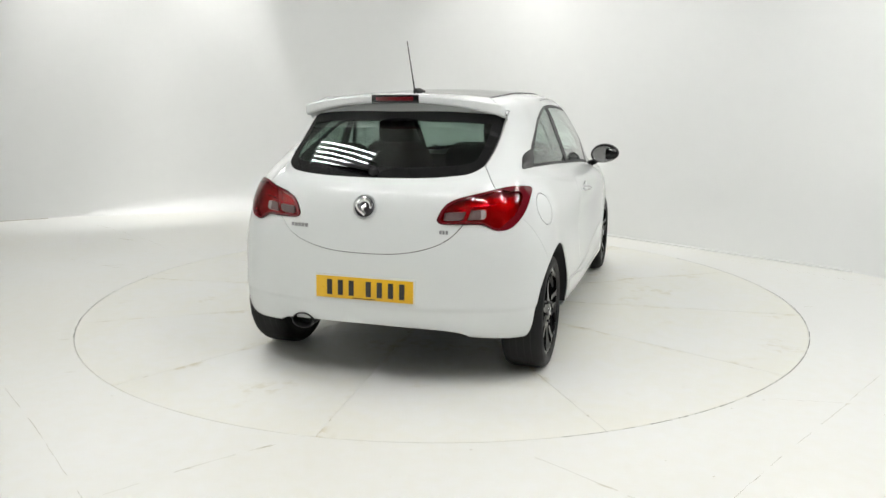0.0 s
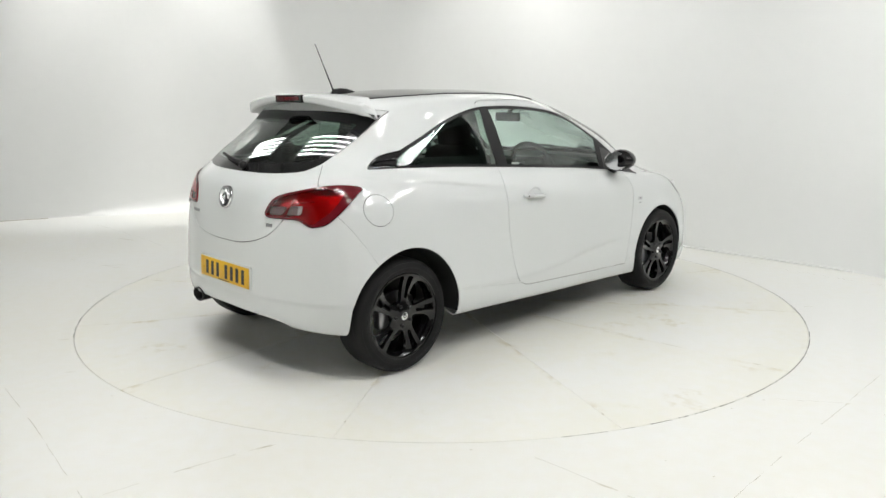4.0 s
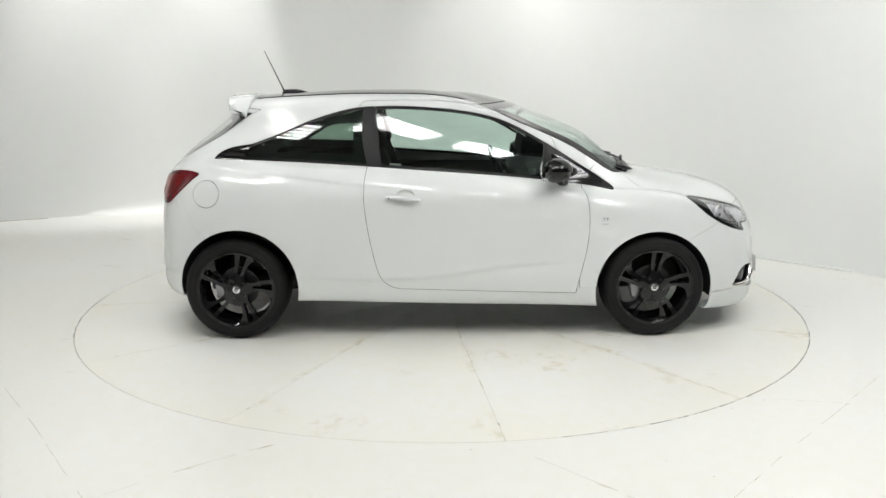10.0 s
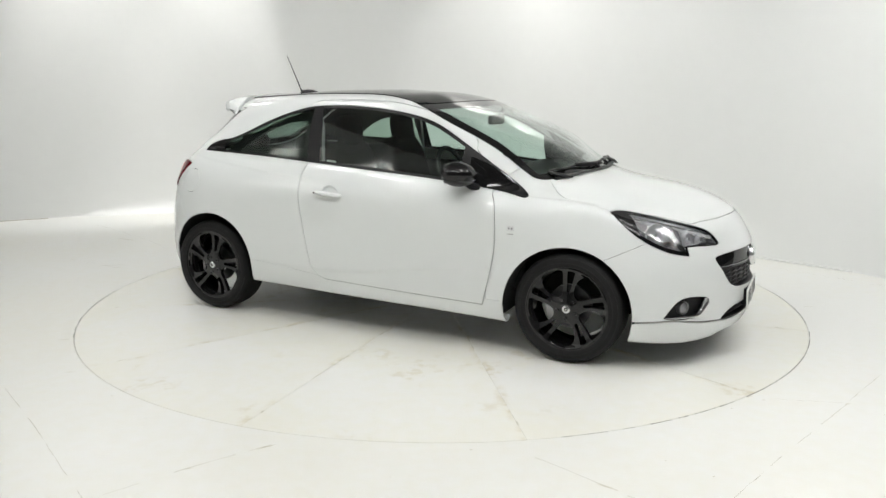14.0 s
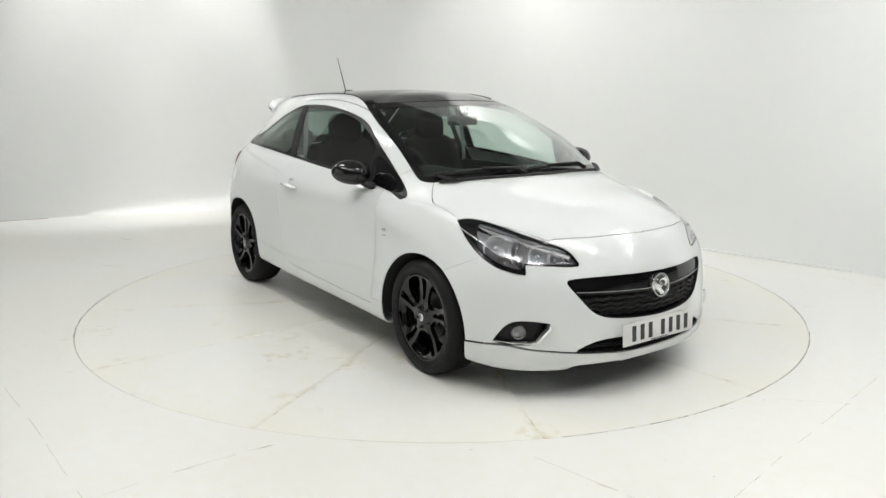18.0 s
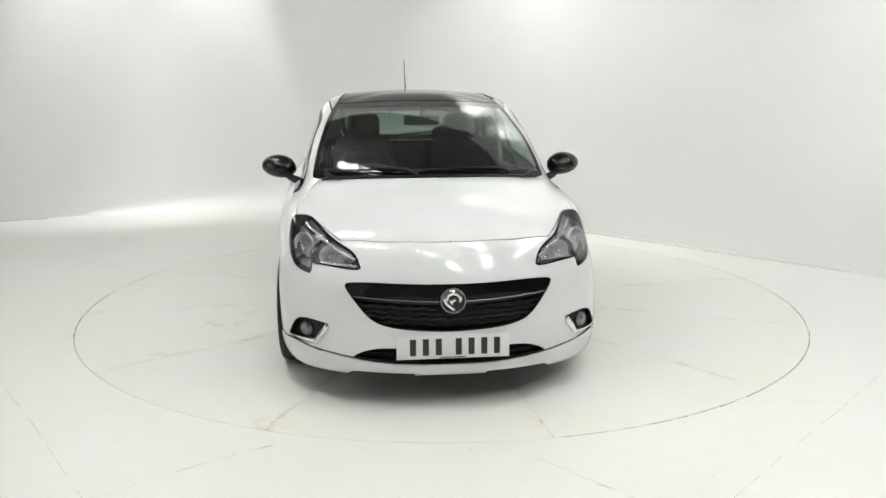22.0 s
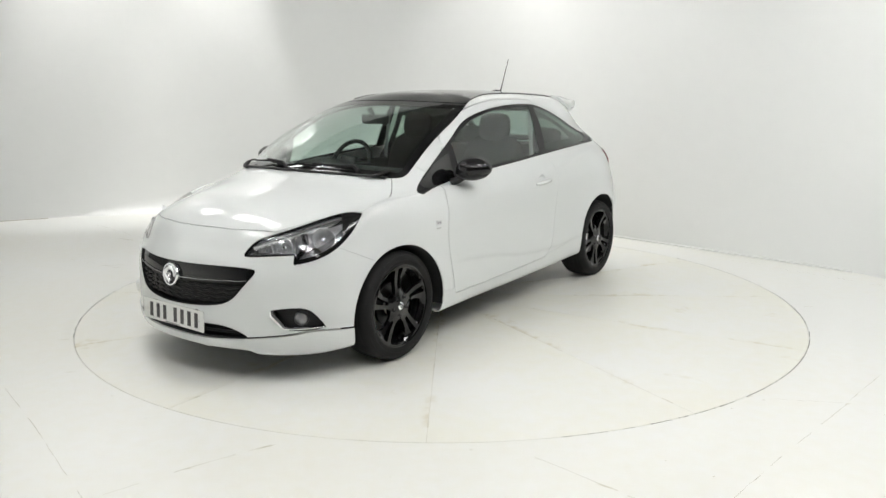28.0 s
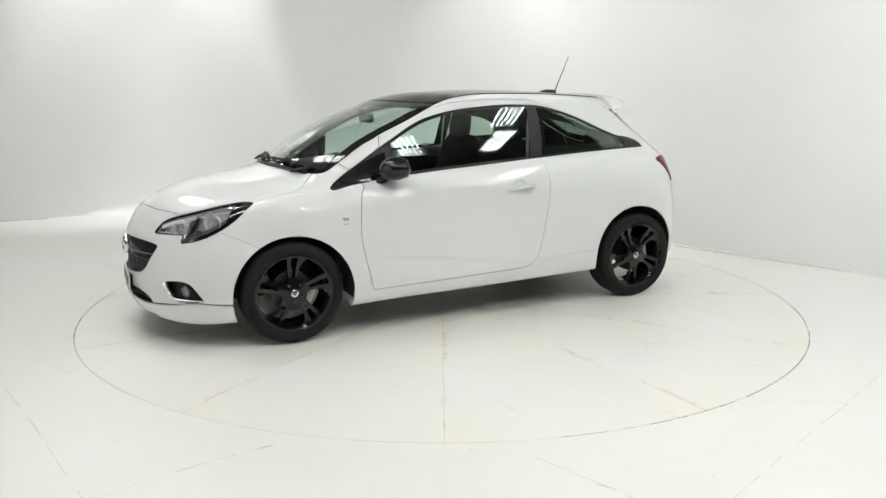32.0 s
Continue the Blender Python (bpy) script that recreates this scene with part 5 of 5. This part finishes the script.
# ---- underside and wheel arches
FLANK = skin(160, 100)[0]
FLANK = FLANK[FLANK[:, 1] > .6]
bm = bmesh.new()
box(bm, -1.48, 1.85, -.55, .55, .235, .32, .02)
box(bm, -.86, .86, -.79, .79, .25, .34, .02)
part("underbody", bm, DARK, car)
for cx, cz, r in ((1.25, .292, .354), (-1.233, .315, .352)):
    for s in (1, -1):
        bm = bmesh.new()
        rows = []
        for k in range(41):
            a = radians(-8 + 196 * k / 40)
            x, z = cx + r * math.cos(a), cz + r * math.sin(a)
            near = ((FLANK[:, [0, 2]] - np.array((x, max(z, .3)))) ** 2).sum(1).argmin()
            rows.append([bm.verts.new((x, s * y, z)) for y in (FLANK[near, 1] - .007, .60, .52)])
        mid = bm.verts.new((cx, s * .52, cz))
        for a, b in zip(rows, rows[1:]):
            for k in range(2):
                bm.faces.new((a[k], b[k], b[k + 1], a[k + 1]))
            bm.faces.new((a[2], b[2], mid))
        bmesh.ops.recalc_face_normals(bm, faces=bm.faces)
        part("arch_liner", bm, DARK, car)

# ---- wheels
def build_wheel():
    """Built with its outer face towards +y, the hub's face near y = 0."""
    bm = bmesh.new()
    lathe(bm, [(.226, .004), (.232, .002), (.233, -.006), (.222, -.014), (.214, -.03), (.200, -.06), (.196, -.17), (.210, -.19), (.222, -.2), (.222, -.195), (.2, -.165), (.204, -.06), (.219, -.026)], 72, closed=True)
    bmesh.ops.recalc_face_normals(bm, faces=bm.faces)
    w = part("wheel", bm, ALLOY, car, "black five-spoke alloy wheel with a low tyre")
    bm = bmesh.new()
    prof = [(.222, -.004), (.236, .004), (.252, .0095), (.272, .010), (.290, .002), (.300, -.014), (.3045, -.03), (.306, -.06), (.3063, -.1), (.306, -.14), (.3045, -.17), (.300, -.186), (.288, -.202), (.262, -.208), (.236, -.204), (.222, -.196)]
    lathe(bm, prof, 96)
    bmesh.ops.recalc_face_normals(bm, faces=bm.faces)
    part("tyre", bm, RUBBER, w)
    for y in (-.045, -.08, -.12, -.155):
        bm = bmesh.new()
        lathe(bm, [(.3066, y - .003), (.3069, y), (.3066, y + .003)], 72)
        part("tread_groove", bm, DARK, w)
    for r in (.258, .285):
        bm = bmesh.new()
        lathe(bm, [(r - .002, .0098 if r < .27 else .004), (r, .0113 if r < .27 else .0062), (r + .002, .0098 if r < .27 else .003)], 72)
        part("sidewall_ridge", bm, RUBBER, w)
    # the face: a dished disc with five wide openings and five narrow slots
    nr, na = 46, 300
    r = np.linspace(.02, .226, nr)[:, None]
    a = np.linspace(0, 2 * math.pi, na, endpoint=False)[None]
    # each broad blade dips from its slot towards the opening behind it
    turn = np.degrees(-a) % 72
    blade = np.clip((turn - 70) / -22, 0, 1) * (turn > 40)
    reach = np.clip((r - .06) / .05, 0, 1) * np.clip((.222 - r) / .02, 0, 1)
    dish = -.014 * np.sin(np.clip((r - .03) / .19, 0, 1) * math.pi)
    level = dish - .016 * blade * reach
    v = np.stack([r * np.cos(a), level, r * np.sin(a)], 2).reshape(-1, 3)
    i = np.arange(nr - 1)[:, None] * na + np.arange(na)[None]
    j = np.arange(nr - 1)[:, None] * na + (np.arange(na)[None] + 1) % na
    f = np.concatenate([np.stack([i.ravel(), j.ravel(), (j + na).ravel()], 1), np.stack([i.ravel(), (j + na).ravel(), (i + na).ravel()], 1)])
    d_r = np.gradient(level, r[:, 0], axis=0)
    d_a = (np.roll(level, -1, 1) - np.roll(level, 1, 1)) / (4 * math.pi / na) / r
    n = np.stack([-d_r * np.cos(a) + d_a * np.sin(a), np.ones((nr, na)), -d_r * np.sin(a) - d_a * np.cos(a)], 2).reshape(-1, 3)
    n /= np.linalg.norm(n, axis=1, keepdims=True)
    face = (v, n, f)
    polar = lambda pts, t: [(q * math.cos(t - radians(w)), q * math.sin(t - radians(w))) for q, w in pts]
    for k in range(5):
        t = radians(72 * k)
        hole = outline(polar([(.215, 14.5), (.218, 24), (.217, 36), (.211, 46), (.193, 54), (.150, 59.5), (.100, 58), (.080, 47), (.077, 33), (.092, 22), (.135, 16.5), (.180, 14), (.208, 13.2), (.215, 14.5)], t))
        slot = outline(polar([(.210, -6), (.213, 0), (.210, 5.5)], t), polar([(.210, 5.5), (.150, 6.5), (.098, 8)], t), polar([(.098, 8), (.094, 3), (.098, -3)], t), polar([(.098, -3), (.15, -4.5), (.21, -6)], t))
        for poly in (hole, slot):
            face = split(face, distance(face[0][:, [0, 2]], poly))[1]
    sv, sn, sf = shell(face, .026)
    part_face = solid("wheel_face", sv, sf, ALLOY, w, normals=sn)
    for k in range(5):
        a = radians(72 * k)
        b = a + radians(36)
        bm = bmesh.new()
        lathe(bm, [(.001, .002), (.007, .002), (.0085, -.004), (.0085, -.02)], 12)
        bmesh.ops.translate(bm, vec=(.055 * math.cos(b), .002, .055 * math.sin(b)), verts=bm.verts)
        part("wheel_bolt", bm, STEEL, w)
    bm = bmesh.new()
    lathe(bm, [(.001, -.006), (.030, -.008), (.060, -.014), (.070, -.020), (.074, -.045), (.001, -.045)], 40)
    bmesh.ops.recalc_face_normals(bm, faces=bm.faces)
    part("hub", bm, ALLOY, w)
    bm = bmesh.new()
    lathe(bm, [(.001, .006), (.018, .005), (.022, .002), (.022, -.002)], 32)
    bmesh.ops.recalc_face_normals(bm, faces=bm.faces)
    part("centre_cap", bm, CHROME, w, "small chrome centre cap")
    bm = bmesh.new()
    lathe(bm, [(.006, .0075), (.010, .0075), (.011, .006), (.005, .006)], 20, closed=True)
    part("cap_mark", bm, INK, w)
    bm = bmesh.new()
    lathe(bm, [(.06, -.075), (.122, -.075), (.122, -.095), (.06, -.095)], 48, closed=True)
    bmesh.ops.recalc_face_normals(bm, faces=bm.faces)
    part("brake_disc", bm, STEEL, w)
    bm = bmesh.new()
    box(bm, -.135, -.062, -.10, -.045, -.055, .055, .012)
    part("brake_caliper", bm, GREY, w)
    return w


HUB_Y = .838
wheel = build_wheel()
wheel.matrix_basis = pose(1.255, HUB_Y, .306, 0, -20, 0)
copy_thing(wheel, pose(-1.255, HUB_Y - .008, .306, 0, 11, 0))
copy_thing(wheel, pose(1.255, -HUB_Y, .306, 0, 192, 180))
copy_thing(wheel, pose(-1.255, -HUB_Y + .008, .306, 0, 184, 180))

# ---- cabin
def pad(name, x0, x1, y0, y1, z0, z1, mat, parent, tilt=0, bevel=.05, at=None, label=""):
    bm = bmesh.new()
    box(bm, x0, x1, y0, y1, z0, z1, bevel, seg=4)
    if tilt:
        bmesh.ops.rotate(bm, cent=at or (x0, 0, z0), matrix=Matrix.Rotation(radians(tilt), 3, "Y"), verts=bm.verts)
    return part(name, bm, mat, parent, label)


def cushion(name, c, size, tilt, mat, parent, power=.45):
    """A padded block with swollen sides and softly rounded corners."""
    bm = bmesh.new()
    bmesh.ops.create_uvsphere(bm, u_segments=32, v_segments=20, radius=1)
    ease = lambda q: math.copysign(abs(q) ** power, q)
    for v in bm.verts:
        d = v.co.normalized()
        ring_r = math.hypot(d.x, d.y) or 1e-6
        k = ring_r ** power / ring_r
        a = math.atan2(d.y, d.x)
        v.co = Vector((ease(math.cos(a)) * k * ring_r * size[0], ease(math.sin(a)) * k * ring_r * size[1], ease(d.z) * size[2]))
    bmesh.ops.transform(bm, matrix=Matrix.Translation(c) @ Matrix.Rotation(radians(tilt), 4, "Y"), verts=bm.verts)
    return part(name, bm, mat, parent, smooth=True)


for s in (1, -1):
    y = .36 * s
    seat = pad("front_seat", -.30, .24, y - .25, y + .25, .42, .58, CLOTH, car, -4, .05, label="dark cloth front seat with headrest")
    cushion("backrest", (-.355, y, .815), (.075, .25, .345), -17, CLOTH, seat, .5)
    cushion("headrest", (-.425, y, 1.212), (.055, .122, .102), -8, CLOTH, seat, .6)
    for k in (-.05, .05):
        bm = bmesh.new()
        sweep(bm, [(-.41, y + k, 1.06), (-.415, y + k, 1.2)], .006, 8)
        part("headrest_rod", bm, STEEL, seat)
    pad("door_lining", -.45, .98, .70 * s - .03, .70 * s + .03, .36, .95, DASH, car, 0, .02)
    pad("side_lining", -1.32, -.47, .655 * s - .03, .655 * s + .03, .40, 1.06, DASH, car, 0, .02)
bench = pad("rear_seat", -1.02, -.62, -.60, .60, .42, .58, CLOTH, car, -5, .05, label="dark cloth rear bench seat")
pad("backrest", -1.12, -.98, -.60, .60, .50, 1.06, CLOTH, bench, -20, .05, (-1.05, 0, .55))
for y in (-.36, .36):
    cushion("headrest", (-1.215, y, 1.105), (.045, .125, .075), -10, CLOTH, bench, .6)
pad("parcel_shelf", -1.62, -1.22, -.58, .58, .965, .985, DASH, car, 0, .008)
pad("cabin_floor", -1.6, 1.0, -.68, .68, .32, .36, DARK, car, 0, .01)
bm = bmesh.new()
rows = []
for k in range(25):
    y = -.66 + 1.32 * k / 24
    u = abs(y) / .66
    hump = .045 * math.exp(-((y + .36) / .17) ** 2)
    sec = [(.48, .62), (.44, .80), (.46, .90 + hump * .5), (.52, .965 + hump), (.60, .985 + hump), (.72, .975 + hump * .4), (.90 - .10 * u * u, .965), (1.10 - .22 * u * u, .95), (1.10 - .22 * u * u, .62)]
    rows.append([bm.verts.new((x, y, z)) for x, z in sec])
for a, b in zip(rows, rows[1:]):
    for k in range(len(a) - 1):
        bm.faces.new((a[k], a[k + 1], b[k + 1], b[k]))
bm.faces.new(rows[0])
bm.faces.new(rows[-1])
bmesh.ops.recalc_face_normals(bm, faces=bm.faces)
part("dashboard", bm, DASH, car, "dark grey moulded dashboard")
for s in (1, -1):
    bm = bmesh.new()
    sweep(bm, [(-.44, .64 * s, 1.33), (-.42, .66 * s, 1.24), (-.41, .685 * s, 1.0), (-.40, .69 * s, .6)], [.006, .016, .016, .016], 8, .3)
    part("seat_belt", bm, LINING, car, "grey seat belt beside the pillar")
bm = bmesh.new()
n = 40
rows = []
for k in range(n):
    a = 2 * math.pi * k / n
    c = Vector((0, .178 * math.cos(a), .178 * math.sin(a)))
    rad = Vector((0, math.cos(a), math.sin(a)))
    rows.append([bm.verts.new(c + rad * .016 * math.cos(b) + Vector((.014 * math.sin(b), 0, 0))) for b in (2 * math.pi * j / 10 for j in range(10))])
for i in range(n):
    a, b = rows[i], rows[(i + 1) % n]
    for k in range(10):
        bm.faces.new((a[k], a[(k + 1) % 10], b[(k + 1) % 10], b[k]))
steer_m = Matrix.Translation((.36, -.36, .955)) @ Matrix.Rotation(radians(-24), 4, "Y")
bmesh.ops.transform(bm, matrix=steer_m, verts=bm.verts)
bmesh.ops.recalc_face_normals(bm, faces=bm.faces)
steer = part("steering_wheel", bm, DASH, car, "dark leather steering wheel")
bm = bmesh.new()
box(bm, -.01, .05, -.075, .075, -.07, .06, .025, steer_m, 3)
part("airbag_pad", bm, DASH, steer)
for a in (5, 175, 270):
    bm = bmesh.new()
    c, q = math.cos(radians(a)), math.sin(radians(a))
    sweep(bm, [steer_m @ Vector((.015, c * .05, q * .05)), steer_m @ Vector((.004, c * .172, q * .172))], [.02, .016], 8, .6)
    part("wheel_spoke", bm, GREY if a == 270 else DASH, steer)
bm = bmesh.new()
box(bm, .475, .505, -.115, .115, 1.255, 1.318, .014, None, 3)
inner_mirror = part("rear_view_mirror", bm, DASH, car, "dark interior rear-view mirror")
bm = bmesh.new()
sweep(bm, [(.50, 0, 1.315), (.545, 0, 1.352)], [.012, .02], 8)
part("mirror_stalk", bm, DASH, inner_mirror)

for ob in list(car.children):
    ob.location = ob.location - AXIS


# ---------------------------------------------------------------- what moves
def motions():
    """The disc turns, and the car on it: seconds and the heading in degrees."""
    turns = [(0, 72.1), (1, 65.1), (2, 57.81), (3, 50.82), (3.5, 47.38), (5.5, 33.17), (6, 29.39), (7, 22.39), (8, 15.25), (9, 8.09), (10, 1.38), (11, -5.7), (12, -12.48),
             (13, -19.89), (14, -26.49), (14.5, -30.47), (16.5, -44.62), (17, -48.46), (18, -54.79), (19, -62.69), (20, -69.06), (21, -77.15), (22, -83.65), (23, -91.58),
             (24, -98.04), (25, -105.96), (25.5, -109.51), (27.5, -123.72), (28, -126.58), (29, -134.22), (30, -140.94), (31, -148.35), (32, -154.74)]
    walk(car, [(t, pose(0, 0, 0, 0, 0, a)) for t, a in turns])
    walk(turntable, [(t, pose(0, 0, 0, 0, 0, a)) for t, a in turns])


motions()
